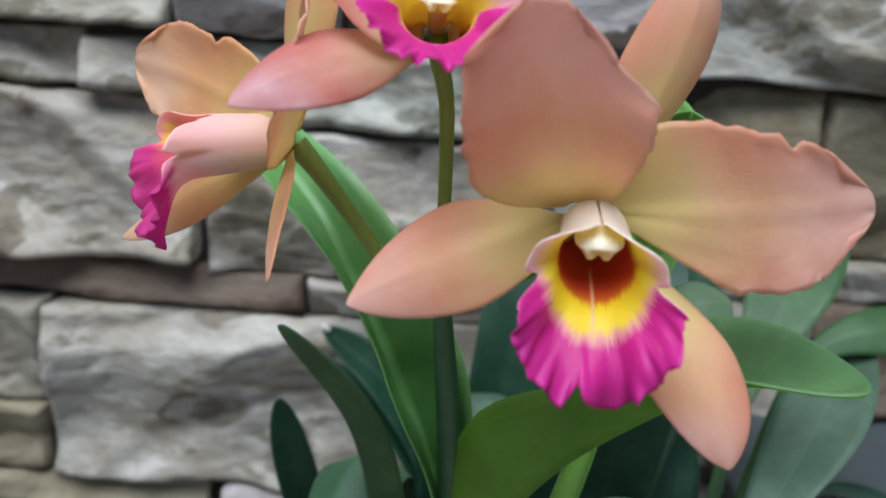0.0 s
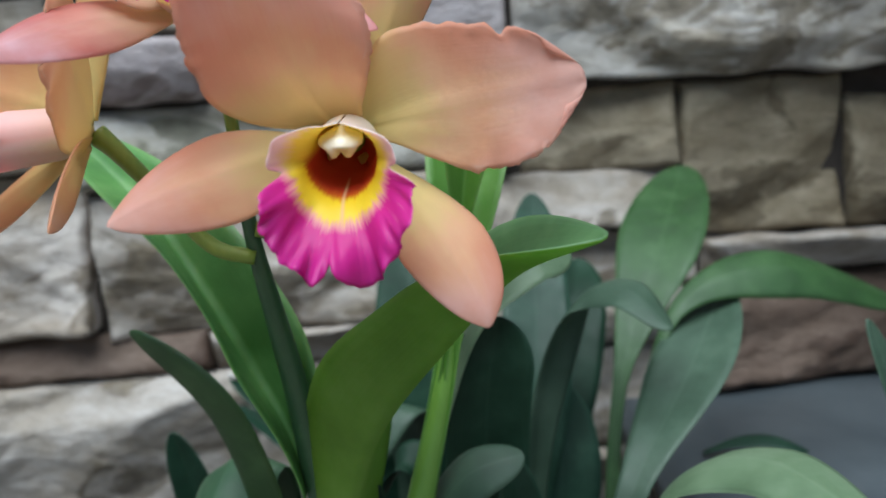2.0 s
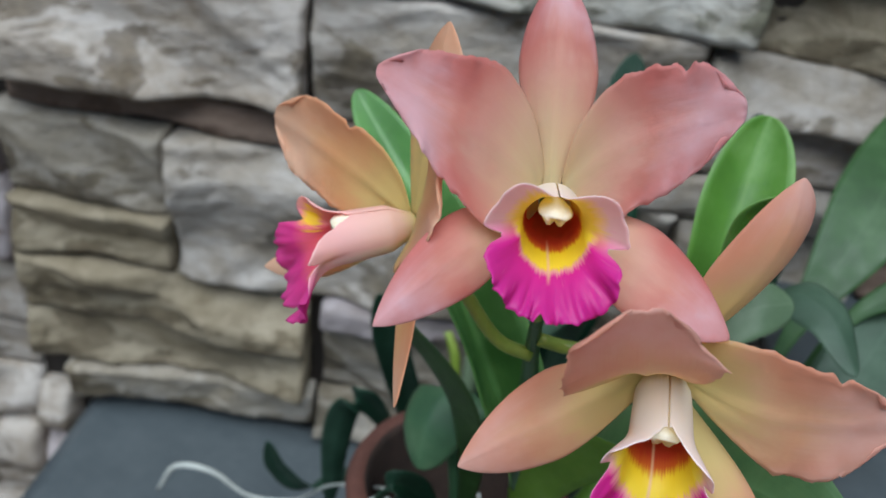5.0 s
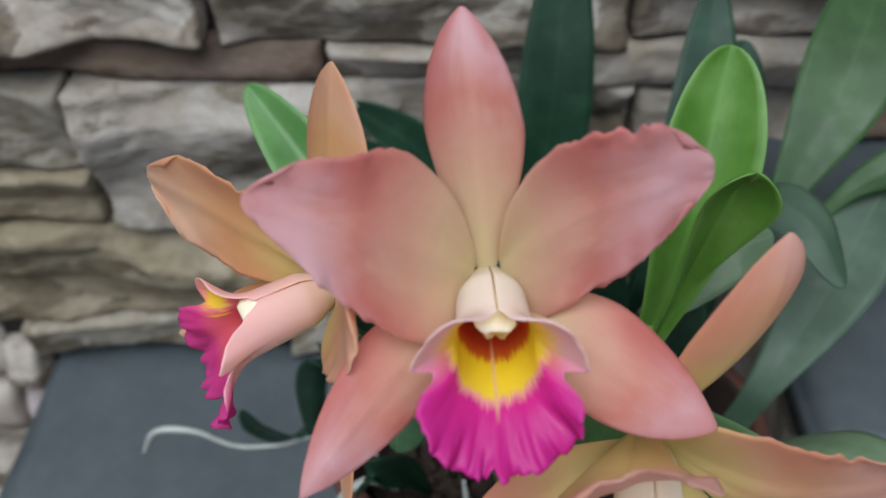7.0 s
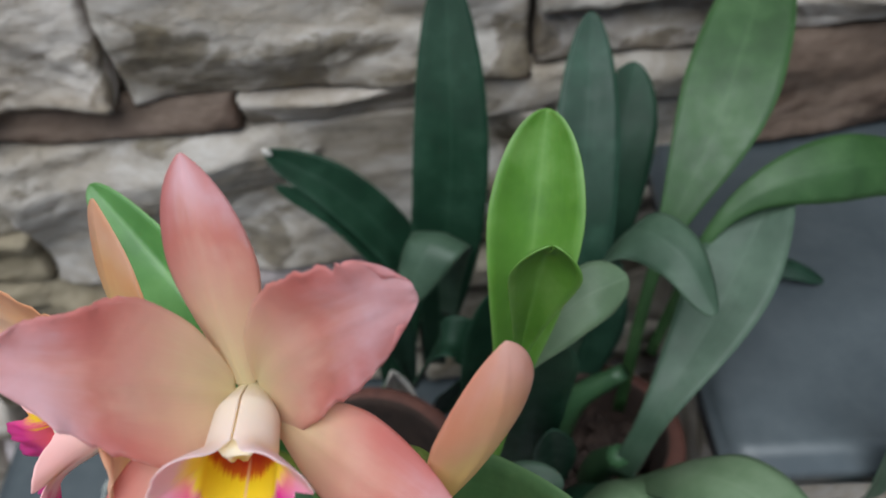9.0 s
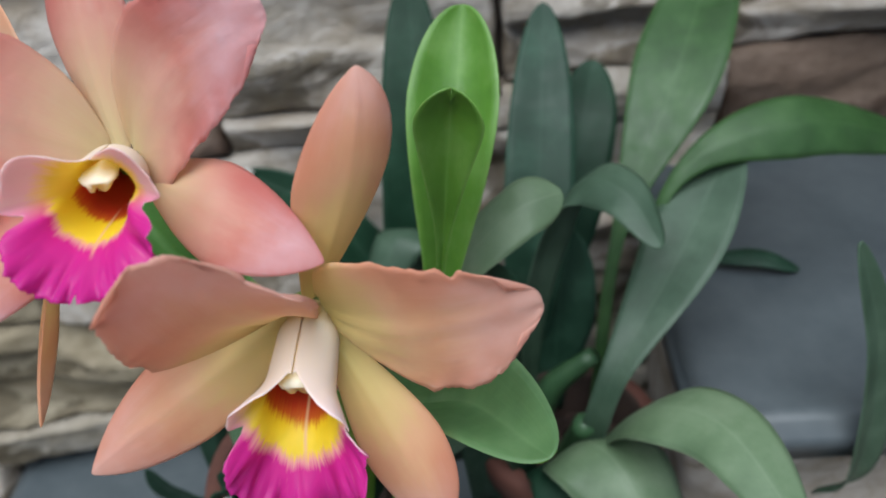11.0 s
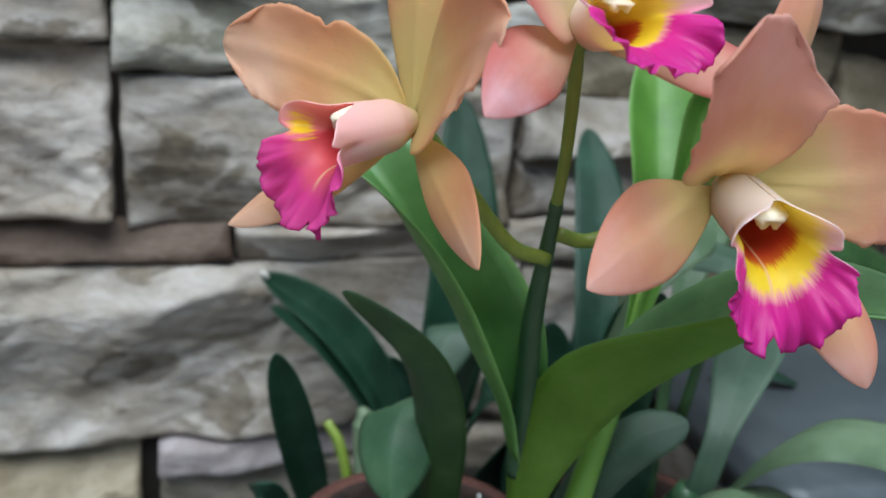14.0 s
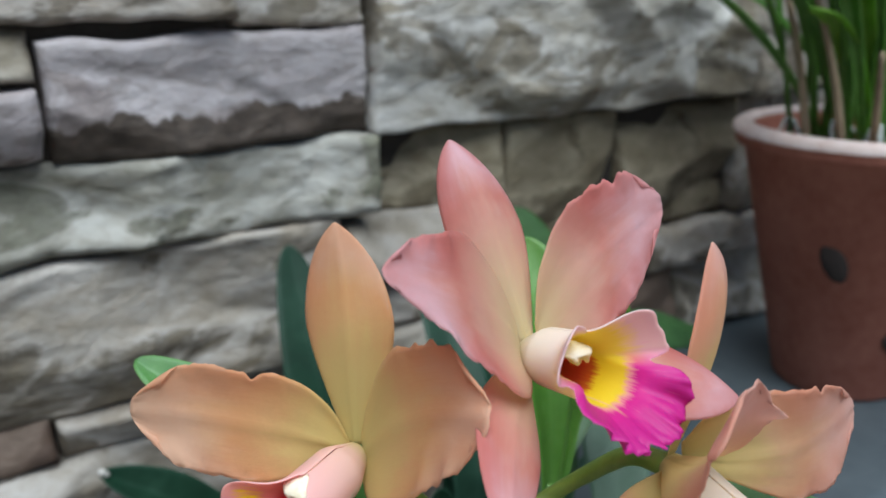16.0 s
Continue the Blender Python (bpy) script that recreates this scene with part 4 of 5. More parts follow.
leaf("leaf", [(0.155, 0.44, 0.04), (0.165, 0.405, 0.115), (0.185, 0.375, 0.13), (0.205, 0.33, 0.10)], 0.058, (1, 0.3, 0.1), LEAF_PALE, right, 0.15, label="broad grey-green leaf bowed down")
leaf("leaf", [(0.272, 0.588, 0.102), (0.295, 0.584, 0.110), (0.318, 0.578, 0.111), (0.340, 0.572, 0.103)], 0.018, (0.2, 0.9, 0.15), LEAF_TEAL, right, 0.1, label="small narrow leaf lying on the slate")
leaf("leaf", [(0.105, 0.46, 0.0), (0.111, 0.435, 0.12), (0.116, 0.422, 0.20), (0.124, 0.42, 0.243)], 0.043, (1, 0.1, 0), LEAF_SHADED, right, 0.14, label="dark shaded leaf, upright", taper=0.5, tip=0.25)
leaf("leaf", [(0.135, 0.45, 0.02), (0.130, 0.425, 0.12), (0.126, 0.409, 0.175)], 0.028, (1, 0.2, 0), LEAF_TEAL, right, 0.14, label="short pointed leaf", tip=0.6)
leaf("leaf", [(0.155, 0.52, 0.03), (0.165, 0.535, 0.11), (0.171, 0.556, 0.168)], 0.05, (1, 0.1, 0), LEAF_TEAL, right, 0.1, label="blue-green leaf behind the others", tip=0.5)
leaf("leaf", [(0.05, 0.52, 0.02), (0.072, 0.505, 0.075), (0.098, 0.49, 0.13)], 0.036, (0.6, 0.3, -0.6), LEAF_SHADED, right, 0.14, label="dark shaded leaf, slanting", tip=0.6)
leaf("leaf", [(0.10, 0.50, 0.06), (0.085, 0.50, 0.125), (0.066, 0.50, 0.142), (0.04, 0.49, 0.105)], 0.030, (0.5, 0.7, 0.4), LEAF_SHADED, right, 0.1, label="grey-green leaf leaning across, darkened for shade", tip=0.5)
leaf("leaf", [(0.085, 0.50, 0.0), (0.095, 0.49, 0.10), (0.10, 0.50, 0.19)], 0.046, (1, 0.1, 0), LEAF_SHADED, right, 0.14, label="dark shaded leaf, upright", tip=0.4)
leaf("leaf", [(0.14, 0.46, 0.0), (0.15, 0.43, 0.07), (0.155, 0.40, 0.105), (0.15, 0.365, 0.10)], 0.04, (1, 0.1, 0.1), LEAF_SHADED, right, 0.14, label="dark leaf bowed forward", tip=0.4)
leaf("leaf", [(0.318, 0.435, 0.03), (0.334, 0.42, 0.066), (0.336, 0.43, 0.15), (0.316, 0.44, 0.224)], 0.026, (0.9, 0.4, 0.1), LEAF_GREY, right, 0.15, label="narrow pale leaf before the shelf edge", tip=0.6)
tube("stem", [(0.16, 0.47, -0.03), (0.165, 0.455, 0.05), (0.172, 0.43, 0.11)], [0.010, 0.011, 0.007], STEM_DARK, right, "thick green stem", 10, 12)
tube("stem", [(0.14, 0.50, -0.03), (0.15, 0.50, 0.06), (0.185, 0.50, 0.10)], [0.009, 0.010, 0.006], STEM_DARK, right, "thick green stem", 10, 12)

# ---- pots ----


def pot_mesh(bm, radius, foot, height, rim, wall):
    profile = [(0.0, 0.0), (foot - 0.004, 0.0), (foot, 0.004), (radius - 0.004, height - rim), (radius + 0.005, height - rim + 0.003), (radius + 0.007, height - 0.006), (radius + 0.004, height), (radius - wall + 0.003, height), (radius - wall, height - 0.006), (foot - wall, wall), (0.0, wall)]
    n = 48
    ring = []
    for r, z in profile:
        if r == 0:
            ring.append([bm.verts.new((0, 0, z))])
        else:
            ring.append([bm.verts.new((r * math.cos(2 * math.pi * k / n), r * math.sin(2 * math.pi * k / n), z)) for k in range(n)])
    for a, b in zip(ring, ring[1:]):
        for k in range(n):
            j = (k + 1) % n
            if len(a) == 1:
                bm.faces.new((a[0], b[k], b[j]))
            elif len(b) == 1:
                bm.faces.new((a[k], b[0], a[j]))
            else:
                bm.faces.new((a[k], b[k], b[j], a[j]))
    bmesh.ops.recalc_face_normals(bm, faces=bm.faces)


def chips(parent, centre, radius, z, count, seed):
    rng = random.Random(seed)
    bm = blank()
    for _ in range(count):
        a, r = rng.uniform(0, 6.28), radius * math.sqrt(rng.random())
        s = rng.uniform(0.006, 0.013)
        mt = pose(centre[0] + r * math.cos(a), centre[1] + r * math.sin(a), z + rng.uniform(-0.006, 0.006), rng.uniform(0, 360), rng.uniform(0, 360), rng.uniform(0, 360)) @ Matrix.Diagonal((s, s * 0.7, s * 0.45, 1))
        bmesh.ops.create_icosphere(bm, subdivisions=1, radius=1, matrix=mt)
    ob = part("bark_mulch", bm, BARK_AND_SHADE, parent, "dark bark chips filling the pot")
    for p in ob.data.polygons:
        p.use_smooth = False
    return tagged(ob, kind="stuff")


def pot(place, radius, foot, height, label, seed, depth=0.045):
    base = empty_at("flower_pot", place)
    tagged(base, label, "pot", "terracotta pots under the orchids")
    bm = blank()
    pot_mesh(bm, radius, foot, height, 0.028, 0.008)
    bm.transform(Matrix.Translation(place))
    body = part("pot_body", bm, TERRACOTTA_SHADED, base)
    # inward faces take the dark bark colour as painted shade inside the pot
    body.data.materials.append(BARK_AND_SHADE)
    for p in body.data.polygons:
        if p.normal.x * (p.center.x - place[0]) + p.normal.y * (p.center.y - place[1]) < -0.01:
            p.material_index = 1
    chips(base, place, radius - 0.016, place[2] + height - depth, 160, seed)
    return base, body


SHELF, LOW = 0.098, -0.2
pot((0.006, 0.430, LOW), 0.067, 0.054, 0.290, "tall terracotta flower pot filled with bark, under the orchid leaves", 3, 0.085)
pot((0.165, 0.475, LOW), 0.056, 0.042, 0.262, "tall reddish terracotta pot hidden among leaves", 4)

# planter with slots on the slate shelf
PX, PY = 0.632, 0.60
planter = empty_at("planter", (PX, PY, SHELF))
tagged(planter, "red-brown terracotta planter with dark side slots and chalky rim", "planter")
bm = blank()
pot_mesh(bm, 0.118, 0.064, 0.262, 0.02, 0.011)
bm.transform(Matrix.Translation((PX, PY, SHELF)))
TERRA_PALE = plain_material("terracotta_bloom", (0.24, 0.066, 0.04), (0.42, 0.165, 0.115), 16, 0.85, bump=0.4, depth=0.001)
part("pot_body", bm, TERRA_PALE, planter)
bm = blank()
ring = []
for k in range(64):
    a = 2 * math.pi * k / 64
    ring.append([bm.verts.new((PX + r * math.cos(a), PY + r * math.sin(a), SHELF + z)) for r, z in ((0.108, 0.2600), (0.1105, 0.2645), (0.119, 0.2655), (0.1262, 0.2615), (0.1265, 0.2555))])
for k in range(64):
    for j in range(4):
        bm.faces.new((ring[k][j], ring[(k + 1) % 64][j], ring[(k + 1) % 64][j + 1], ring[k][j + 1]))
bmesh.ops.recalc_face_normals(bm, faces=bm.faces)
part("rim_crust", bm, LIME, planter, "chalky white crust on the rim")
# no holes are cut: flat dark solids show the darkness inside the slots
SLOT_SHADE = plain_material("slot_shade", (0.008, 0.005, 0.004), (0.02, 0.012, 0.01), 50, 0.95)
for ang, z, w, h in ((257, 0.112, 0.009, 0.022), (249, 0.072, 0.013, 0.012), (281, 0.075, 0.012, 0.018), (300, 0.125, 0.011, 0.02), (205, 0.150, 0.011, 0.02)):
    bm = blank()
    r = 0.064 + (0.114 - 0.064) * z / 0.24 + 0.0005
    a = radians(ang)
    mt = Matrix.Translation((PX + r * math.cos(a), PY + r * math.sin(a), SHELF + z)) @ Matrix.Rotation(a, 4, "Z") @ Matrix.Rotation(radians(25), 4, "X") @ Matrix.Diagonal((0.0028, w, h, 1))
    bmesh.ops.create_uvsphere(bm, u_segments=16, v_segments=10, radius=1, matrix=mt)
    part("slot", bm, SLOT_SHADE, planter, "dark slot in the pot wall")
drip = [(PX + r * math.cos(radians(a)), PY + r * math.sin(radians(a)), SHELF + z) for a, r, z in ((241, 0.1225, 0.245), (242, 0.113, 0.215), (240, 0.106, 0.185), (242, 0.100, 0.158))]
tube("drip", drip, [0.0010, 0.0016, 0.0014, 0.0030], LIME, planter, "white lime drip", 8, 16)
chips(planter, (PX, PY), 0.098, SHELF + 0.235, 200, 9)

grass_plant = empty_at("potted_plant", (PX, PY, SHELF + 0.235))
tagged(grass_plant, "clump of narrow green leaves growing in the planter", "plant")
rng = random.Random(12)
for k in range(44):
    a, lean = rng.uniform(0, 6.28), rng.uniform(0.03, 0.24)
    r0 = rng.uniform(0.0, 0.075)
    x0, y0 = PX + r0 * math.cos(a), PY + r0 * math.sin(a)
    h = rng.uniform(0.14, 0.36)
    dx, dy = lean * math.cos(a) - 0.03, lean * math.sin(a) * 0.5
    if y0 + dy > 0.70:
        dy = -abs(dy)
    leaf("leaf", [(x0, y0, SHELF + 0.23), (x0 + 0.3 * dx, y0 + 0.3 * dy, SHELF + 0.23 + 0.5 * h), (x0 + 0.75 * dx, y0 + 0.75 * dy, SHELF + 0.23 + 0.9 * h), (x0 + 1.15 * dx, y0 + 1.15 * dy, SHELF + 0.23 + h)], rng.uniform(0.013, 0.024), (-math.sin(a), math.cos(a), 0.1), LEAF_YOUNG if rng.random() < 0.8 else LEAF, grass_plant, 0.3, tip=0.6)
for k in range(6):
    x0, dx, h = PX - 0.06 + 0.022 * k, rng.uniform(-0.10, -0.03), rng.uniform(0.16, 0.30)
    leaf("leaf", [(x0, PY - 0.02, SHELF + 0.23), (x0 + 0.3 * dx, PY - 0.03, SHELF + 0.23 + 0.5 * h), (x0 + 0.75 * dx, PY - 0.045, SHELF + 0.23 + 0.9 * h), (x0 + 1.2 * dx, PY - 0.06, SHELF + 0.23 + h)], rng.uniform(0.026, 0.036), (1, 0.3, 0.1), LEAF_YOUNG, grass_plant, 0.35, tip=0.5, label="broad bright green blade")
DRY = plain_material("dry_straw", (0.16, 0.11, 0.06), (0.34, 0.26, 0.17), 70, 0.85, (1, 1, 0.3))
for x0, y0, dx, dy, h in ((-0.075, -0.03, -0.085, -0.01, 0.17), (-0.06, -0.045, -0.05, -0.03, 0.11), (-0.085, 0.0, -0.05, 0.02, 0.20), (-0.05, -0.06, 0.03, -0.03, 0.07)):
    tube("dry_stalk", [(PX + x0, PY + y0, SHELF + 0.23), (PX + x0 + 0.4 * dx, PY + y0 + 0.4 * dy, SHELF + 0.23 + 0.5 * h), (PX + x0 + dx, PY + y0 + dy, SHELF + 0.23 + h)], [0.0042, 0.0036, 0.0022], DRY, grass_plant, "dry brown stalk", 8, 14)
for k in range(7):
    a = rng.uniform(2.6, 4.6)
    x0, y0 = PX + 0.085 * math.cos(a), PY + 0.085 * math.sin(a)
    tube("root", [(x0, y0, SHELF + 0.24), (x0 + rng.uniform(-0.02, 0.02), y0 + rng.uniform(-0.015, 0.015), SHELF + 0.275), (x0 + rng.uniform(-0.04, 0.03), y0 + rng.uniform(-0.02, 0.02), SHELF + 0.262)], [0.0015, 0.0018, 0.001], ROOT, grass_plant, "pale root tip", 6, 10)

# aerial roots and dry sheaths of the flowering plant
tube("root", [(-0.035, 0.42, 0.08), (-0.09, 0.48, 0.0), (-0.13, 0.515, -0.07), (-0.173, 0.52, -0.084), (-0.205, 0.52, -0.064), (-0.238, 0.52, -0.067), (-0.256, 0.52, -0.102)], [0.0011, 0.0012, 0.0016, 0.0028, 0.0022], ROOT, plant, "pale silvery aerial root", 8, 30)
tube("root", [(-0.02, 0.40, 0.075), (-0.035, 0.385, 0.11), (-0.05, 0.38, 0.10), (-0.058, 0.385, 0.07)], [0.0022, 0.0026, 0.0024, 0.0016], ROOT, plant, "pale silvery aerial root", 8, 24)
tube("root", [(0.016, 0.37, 0.06), (0.020, 0.358, 0.11), (0.021, 0.355, 0.145), (0.019, 0.357, 0.164)], [0.0019, 0.0021, 0.0019, 0.0012], ROOT, plant, "pale silvery aerial root", 8, 24)
leaf("husk", [(0.03, 0.505, 0.03), (0.027, 0.51, 0.065), (0.024, 0.505, 0.10)], 0.022, (0.9, 0.3, 0.2), HUSK, plant, 0.5, 0.2, "dry whitish sheath", 0.15)

# ---- setting: ground, shelves and wall ----


def rough_box(name, x0, x1, y0, y1, z0, z1, mat, parent=None, label="", step=0.02, amount=0.0025, seed=1, bevel=0.006):
    bm = blank()
    bmesh.ops.create_cube(bm, size=1, matrix=Matrix.Translation(((x0 + x1) / 2, (y0 + y1) / 2, (z0 + z1) / 2)) @ Matrix.Diagonal((x1 - x0, y1 - y0, z1 - z0, 1)))
    bmesh.ops.bevel(bm, geom=bm.edges[:], offset=bevel, segments=2, affect="EDGES")
    for axis, lo, hi in (("x", x0, x1), ("y", y0, y1)):
        k = int((hi - lo) / step)
        for i in range(1, k):
            c = lo + (hi - lo) * i / k
            co, no = ((c, 0, 0), (1, 0, 0)) if axis == "x" else ((0, c, 0), (0, 1, 0))
            bmesh.ops.bisect_plane(bm, geom=bm.verts[:] + bm.edges[:] + bm.faces[:], plane_co=co, plane_no=no)
    for v in bm.verts:
        p = v.co * 9 + Vector((seed, 0, 0))
        v.co += Vector((noise.noise(p), noise.noise(p + Vector((7, 0, 0))), noise.noise(p + Vector((0, 9, 0))) * 0.6)) * amount * 2
    return part(name, bm, mat, parent, label)


bm = blank()
bmesh.ops.create_grid(bm, x_segments=60, y_segments=60, size=40)
for v in bm.verts:
    v.co.z = -0.75 + 0.02 * noise.noise(v.co * 0.7)
tagged(part("ground", bm, GROUND, None), "bare earth ground", "ground", kind="structure")
tagged(rough_box("shelf_slab", 0.24, 1.25, 0.425, 0.775, SHELF - 0.032, SHELF, SLATE, seed=3), "smooth blue-grey slate shelf in front of the wall", "slab", kind="structure")
tagged(rough_box("ledge_slab", -0.425, 0.215, 0.20, 0.735, LOW - 0.03, LOW, SLATE, seed=5), "smooth blue-grey slate slab at the foot of the wall", "slab", kind="structure")

W0, WS = 0.7215, 0.071


def wall_y(x):
    return W0 + WS * x


def stone_mesh(w, h, seed, rough, depth=0.06, step=0.0036):
    """A split stone: a block whose face is broken into shallow scallops and sloping facets that meet in ridges."""
    nx, nz = max(6, int(w / step)), max(5, int(h / step))
    off = Vector((seed * 3.17, seed * 1.31, seed * 0.77))
    rng = np.random.default_rng(int(seed * 1000) % 100000)
    u, v = np.meshgrid(w * (np.arange(nx + 1) / nx - 0.5), h * (np.arange(nz + 1) / nz - 0.5))
    wob = np.array([[(noise.noise(Vector((a * 15, seed, b * 22)) + off), noise.noise(Vector((a * 15, seed + 9, b * 22)) + off), noise.turbulence(Vector((a * 60, seed + 4, b * 90)) + off, 3, False)) for a, b in zip(ru, rv)] for ru, rv in zip(u, v)])
    wu, wv = u + 0.012 * wob[..., 0], v + 0.008 * wob[..., 1]
    count = max(4, int(w * h / 0.0017))
    slant = rng.uniform(-0.5, 0.5)
    face = np.full(u.shape, 1e9)
    hump = np.full(u.shape, -1e9)
    for n in range(count):
        pu, pv = rng.uniform(-w / 2, w / 2), rng.uniform(-h / 2, h / 2)
        gu = rng.uniform(-0.28, 0.28)
        gv = rng.uniform(-1.0, -0.3) if rng.random() < 0.6 else rng.uniform(0.35, 1.1)
        lift = rng.uniform(-0.005, 0.005)
        du = wu - pu
        dv = wv - pv - slant * du
        flat = lift + gu * du + gv * dv
        far = 2.2 * du * du + 9.0 * dv * dv
        if n % 2:
            face = np.minimum(face, flat + far)
        else:
            hump = np.maximum(hump, flat - far)
    d = np.clip(0.55 * face + 0.55 * hump, -0.017, 0.017) + 0.0016 * wob[..., 2] + 0.003 * wob[..., 0]
    d = rough * d + 0.03 * math.sin(seed * 2.3) * v
    edge = np.minimum(np.minimum(u + w / 2, w / 2 - u), np.minimum(v + h / 2, h / 2 - v))
    worn = 0.0042 + 0.0026 * wob[..., 1]
    d -= 0.0055 * np.clip(1 - edge / worn, 0, 1) ** 2
    d = np.clip(d, -0.016, 0.02)
    verts, faces = [], []
    for i in range(nz + 1):
        for j in range(nx + 1):
            a, b = float(u[i, j]), float(v[i, j])
            ju = 0.0030 * noise.noise(Vector((b * 34, seed, 1.0)) + off) * smooth(0.36, 0.5, abs(a) / w)
            jv = 0.0046 * noise.noise(Vector((a * 26, seed, 5.0 if b > 0 else 8.0)) + off) * smooth(0.25, 0.5, abs(b) / h)
            verts.append((a + ju, -float(d[i, j]), b + jv))
    for i in range(nz):
        for j in range(nx):
            a = i * (nx + 1) + j
            faces.append((a, a + 1, a + nx + 2, a + nx + 1))
    rimv = [j for j in range(nx + 1)] + [i * (nx + 1) + nx for i in range(1, nz + 1)] + [nz * (nx + 1) + j for j in range(nx - 1, -1, -1)] + [i * (nx + 1) for i in range(nz - 1, 0, -1)]
    k = len(verts)
    verts += [(verts[a][0] * 0.985, depth, verts[a][2] * 0.97) for a in rimv]
    for q in range(len(rimv)):
        r = (q + 1) % len(rimv)
        faces.append((rimv[q], k + q, k + r, rimv[r]))
    return verts, faces


wall = rough_box("wall_north", -1.3, 1.6, 0.0, 0.16, -0.8, 1.15, MORTAR_SHADE, step=0.06, amount=0.003)
wall.matrix_world = pose(0, W0 + 0.022, 0, 0, 0, math.degrees(math.atan(WS)))
tagged(wall, "dry-laid wall of split grey and beige stones with dark recessed joints", "wall", kind="structure")
bpy.context.view_layer.update()
count = [0]


def lay(x0, x1, z0, z1, mat=STONE, proud=0.004, rough=1.0, step=0.0036):
    count[0] += 1
    seed = count[0] * 1.618
    verts, faces = stone_mesh(x1 - x0 - 0.0004, z1 - z0 + 0.0008, seed, rough, 0.06, step)
    ob = mesh_object("stone", verts, faces, mat)
    x, z = (x0 + x1) / 2, (z0 + z1) / 2
    ob.matrix_world = pose(x, wall_y(x) - proud, z, 0, 0, math.degrees(math.atan(WS)))
    ob.parent = wall
    ob.matrix_parent_inverse = wall.matrix_world.inverted()
    for p in ob.data.polygons:
        p.use_smooth = True
    return ob


# the courses that stand behind the flowers, from the top down: x from, x to, z from, z to
lay(-0.46, -0.20, 0.432, 0.470, STONE_SHADED), lay(-0.197, -0.081, 0.434, 0.466, STONE_SHADED), lay(-0.46, -0.215, 0.380, 0.428, STONE_SHADED)
lay(-0.212, -0.083, 0.382, 0.430, STONE_VIOLET)
lay(-0.078, 0.165, 0.378, 0.460, STONE_TWO_TONE, 0.012, 0.9)
lay(0.170, 0.640, 0.374, 0.510, STONE_ASH, 0.024, 1.2)
lay(-0.46, -0.16, 0.474, 0.530), lay(-0.156, 0.055, 0.472, 0.545), lay(0.058, 0.168, 0.464, 0.530, STONE_ROUGH)
lay(-0.42, -0.286, 0.334, 0.376, STONE_ROUGH), lay(-0.283, -0.192, 0.331, 0.374, STONE_ROUGH)
lay(-0.188, 0.167, 0.313, 0.376, STONE_GREEN, 0.006, 1.35)
lay(0.170, 0.308, 0.300, 0.371, STONE_KHAKI_SHADED, -0.010, 0.8)
lay(0.312, 0.459, 0.236, 0.369, STONE_KHAKI_SHADED, -0.012, 0.6), lay(0.463, 0.640, 0.236, 0.367, STONE_KHAKI_SHADED, -0.012, 0.8)
lay(-0.47, -0.191, 0.195, 0.328, STONE, 0.008, 1.2), lay(-0.184, 0.136, 0.188, 0.310, STONE_ROUGH, 0.004, 0.8)
lay(0.140, 0.308, 0.250, 0.299, STONE_ROUGH, 0.004), lay(0.140, 0.325, 0.196, 0.247, STONE, 0.0)
lay(0.328, 0.50, 0.200, 0.232, STONE), lay(0.503, 0.70, 0.186, 0.232, STONE)
lay(-0.47, -0.102, 0.158, 0.191, STONE_BROWN, -0.006, 0.6), lay(-0.099, 0.09, 0.153, 0.186, STONE, 0.0, 0.7), lay(0.093, 0.32, 0.150, 0.193, STONE_ROUGH, -0.002)
lay(0.323, 0.56, 0.100, 0.196, STONE_BROWN, -0.004), lay(0.563, 0.78, 0.100, 0.183, STONE_ROUGH, 0.0)
lay(-0.48, -0.317, 0.064, 0.156, STONE_SHADED, 0.002, 0.8), lay(-0.48, -0.318, 0.002, 0.061, STONE_KHAKI_SHADED, 0.006)
lay(-0.313, 0.150, 0.000, 0.153, STONE_ROUGH, 0.008, 1.2), lay(0.154, 0.32, 0.06, 0.147, STONE_ROUGH)
lay(0.154, 0.34, -0.01, 0.057, STONE)
lay(-0.48, -0.179, -0.070, -0.003, STONE_KHAKI_SHADED, 0.004, 1.2), lay(-0.166, 0.04, -0.034, -0.004, STONE_VIOLET, 0.0), lay(0.043, 0.30, -0.07, -0.013, STONE_SHADED)
lay(-0.48, -0.179, -0.132, -0.073, STONE_KHAKI_SHADED, 0.006, 1.3), lay(-0.166, 0.03, -0.130, -0.037, STONE_SHADED, -0.004), lay(0.033, 0.34, -0.135, -0.073, STONE_SHADED)
lay(-0.44, -0.172, -0.184, -0.135, STONE_SHADED, 0.004, 1.2), lay(-0.169, 0.02, -0.19, -0.133, STONE_SHADED), lay(0.023, 0.34, -0.19, -0.138, STONE_SHADED)

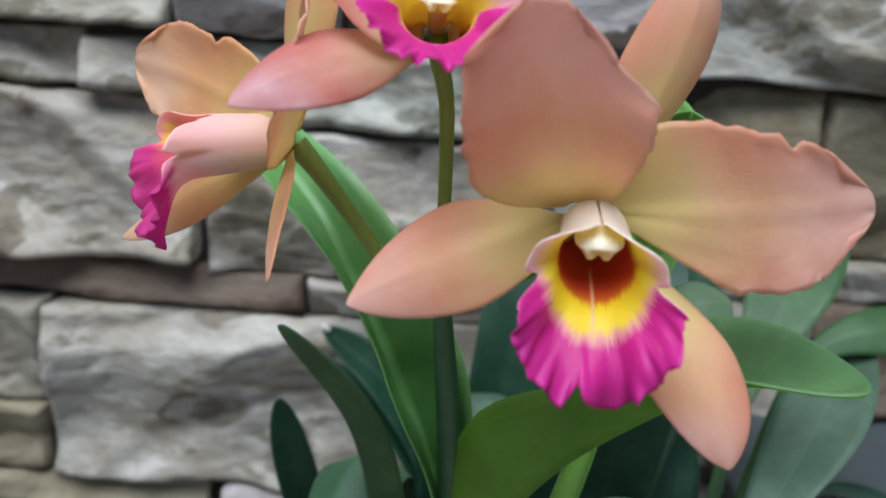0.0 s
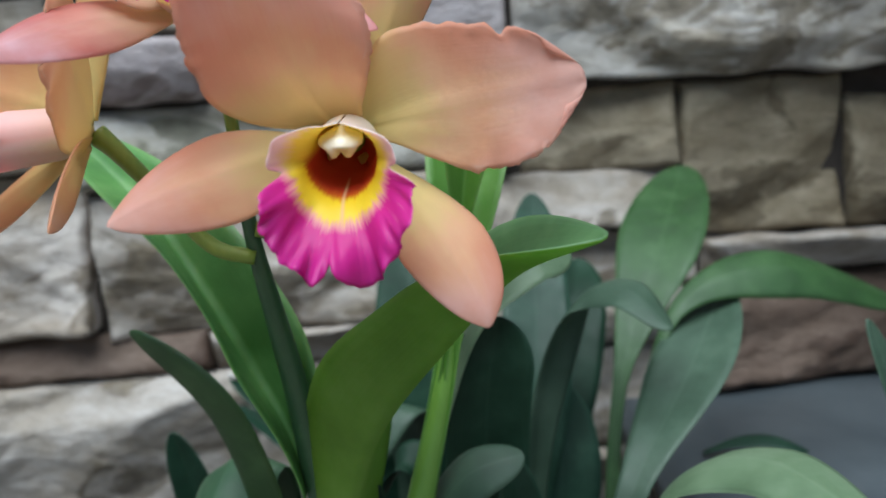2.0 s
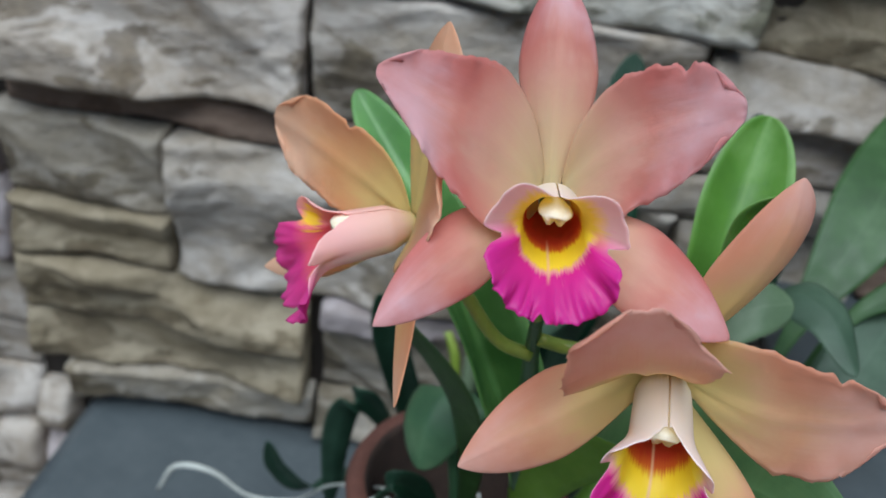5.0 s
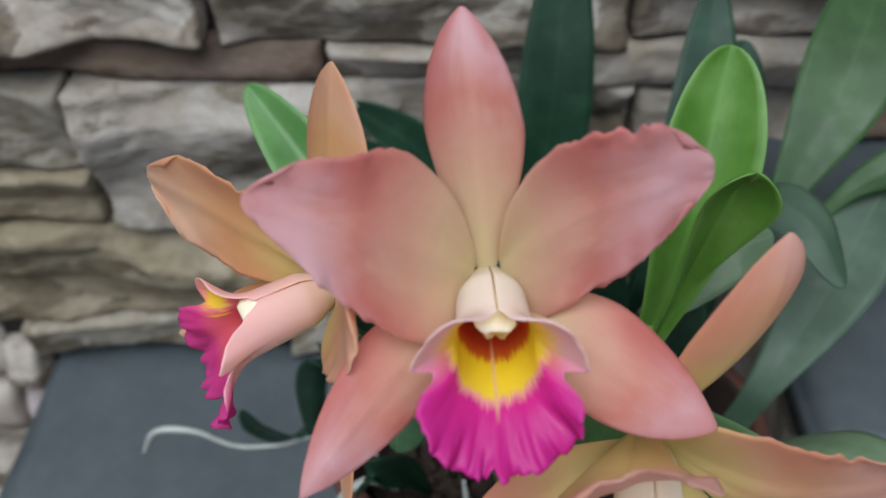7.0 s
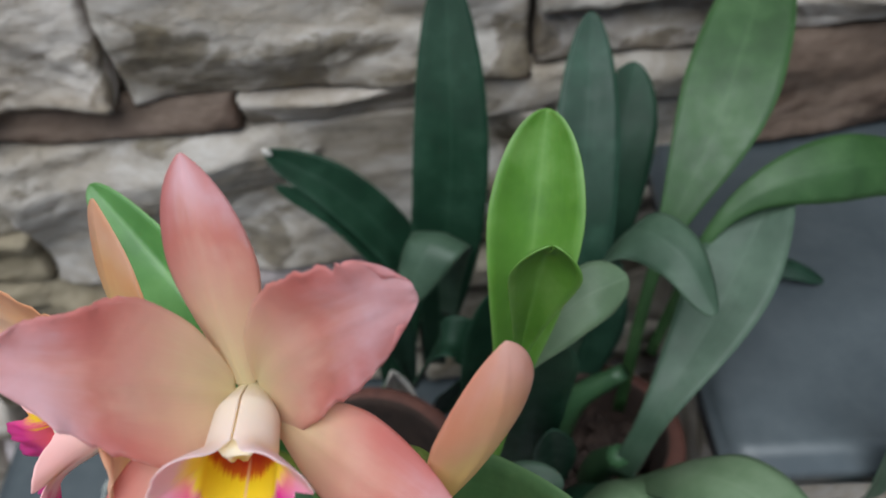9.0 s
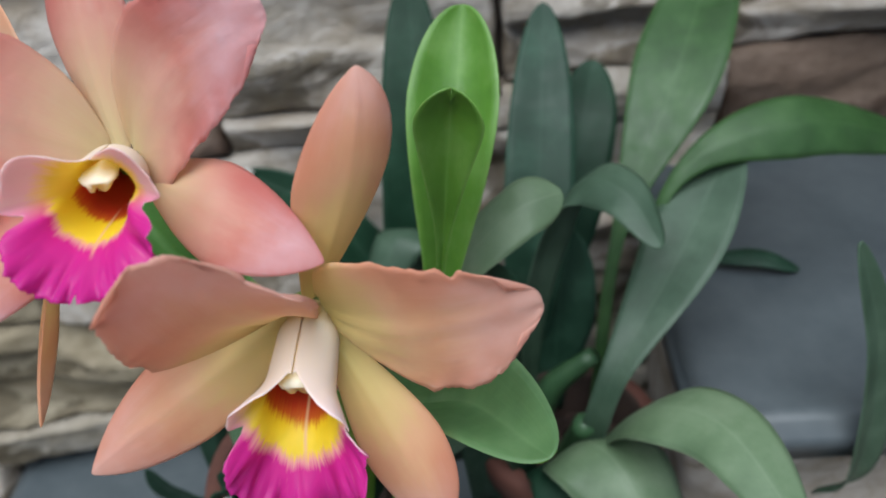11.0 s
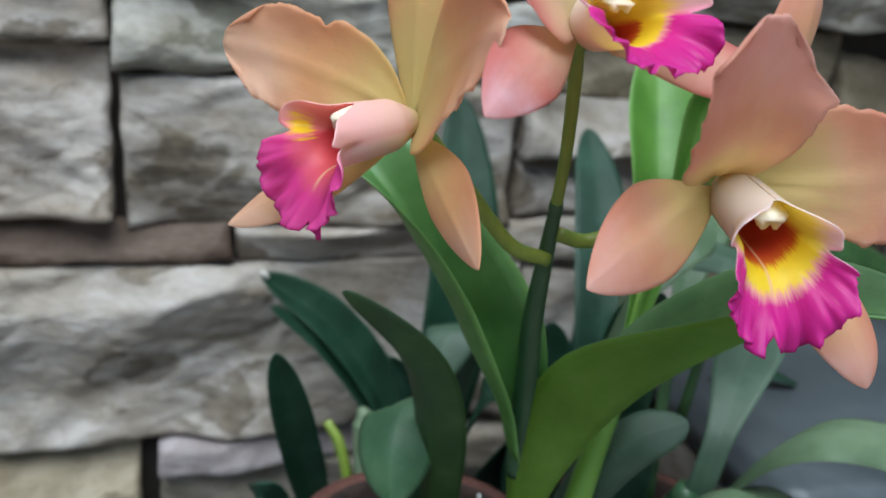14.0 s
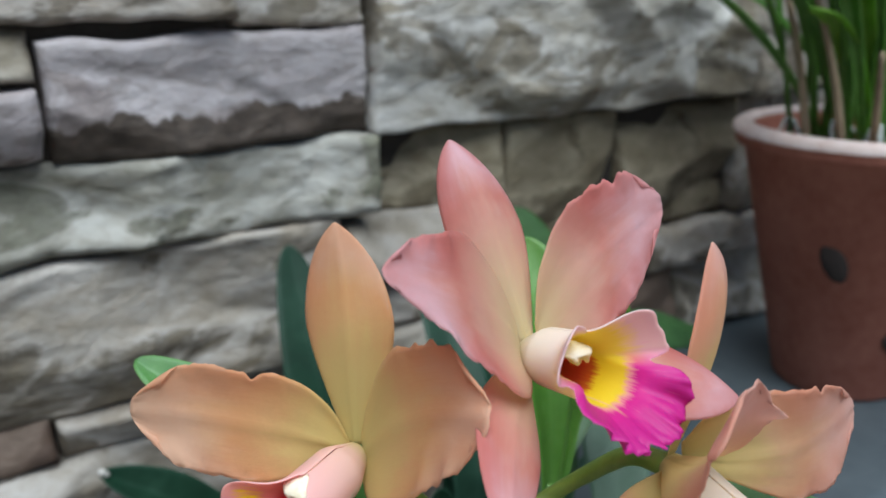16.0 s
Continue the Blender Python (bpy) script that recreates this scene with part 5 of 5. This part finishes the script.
# the rest of the wall, round the part that is seen best
rng = random.Random(5)
for x_from, x_to, z_from, z_to in ((-1.25, -0.484, -0.78, 1.1), (-0.48, 0.80, 0.55, 1.1), (0.80, 1.55, -0.78, 0.55), (-0.48, 0.80, -0.78, -0.24), (0.345, 0.80, -0.24, 0.06), (0.80, 1.55, 0.55, 1.1), (-0.484, -0.445, -0.24, -0.19)):
    z = z_from
    while z < z_to - 0.02:
        h = min(rng.uniform(0.045, 0.13), z_to - z)
        x = x_from
        while x < x_to - 0.03:
            w = min(rng.uniform(0.14, 0.36), x_to - x)
            if x_to - x - w < 0.05:
                w = x_to - x
            lay(x, x + w, z, z + h, rng.choice((STONE, STONE, STONE_ROUGH, STONE_VIOLET)), rng.uniform(-0.004, 0.008), 1.0, 0.008)
            x += w
        z += h
lay(0.643, 0.80, 0.370, 0.55), lay(0.705, 0.80, 0.186, 0.366), lay(0.643, 0.702, 0.236, 0.366), lay(0.172, 0.64, 0.513, 0.55, STONE), lay(-0.48, 0.168, 0.533, 0.55)
lay(0.783, 0.80, 0.10, 0.183)

# stones that carry the slate shelf
for x0, x1 in ((0.24, 0.47), (0.475, 0.72), (0.725, 0.98), (0.985, 1.23)):
    z = -0.74
    for h in (0.2, 0.17, 0.22, 0.212):
        verts, faces = stone_mesh(x1 - x0 - 0.004, h - 0.004, abs(x0 * 7 + z * 3), 1.1, 0.14, 0.007)
        ob = mesh_object("stone", verts, faces, rng.choice((STONE, STONE_ROUGH)))
        ob.matrix_world = pose((x0 + x1) / 2, 0.475, z + h / 2)
        ob.parent = wall
        ob.matrix_parent_inverse = wall.matrix_world.inverted()
        z += h
for x0, x1 in ((-0.415, -0.2), (-0.195, 0.01), (0.015, 0.205)):
    z = -0.74
    for h in (0.17, 0.15, 0.19):
        verts, faces = stone_mesh(x1 - x0 - 0.004, h - 0.004, abs(x0 * 7 + z * 3), 1.1, 0.4, 0.007)
        ob = mesh_object("stone", verts, faces, rng.choice((STONE, STONE_ROUGH)))
        ob.matrix_world = pose((x0 + x1) / 2, 0.25, z + h / 2)
        ob.parent = wall
        ob.matrix_parent_inverse = wall.matrix_world.inverted()
        z += h
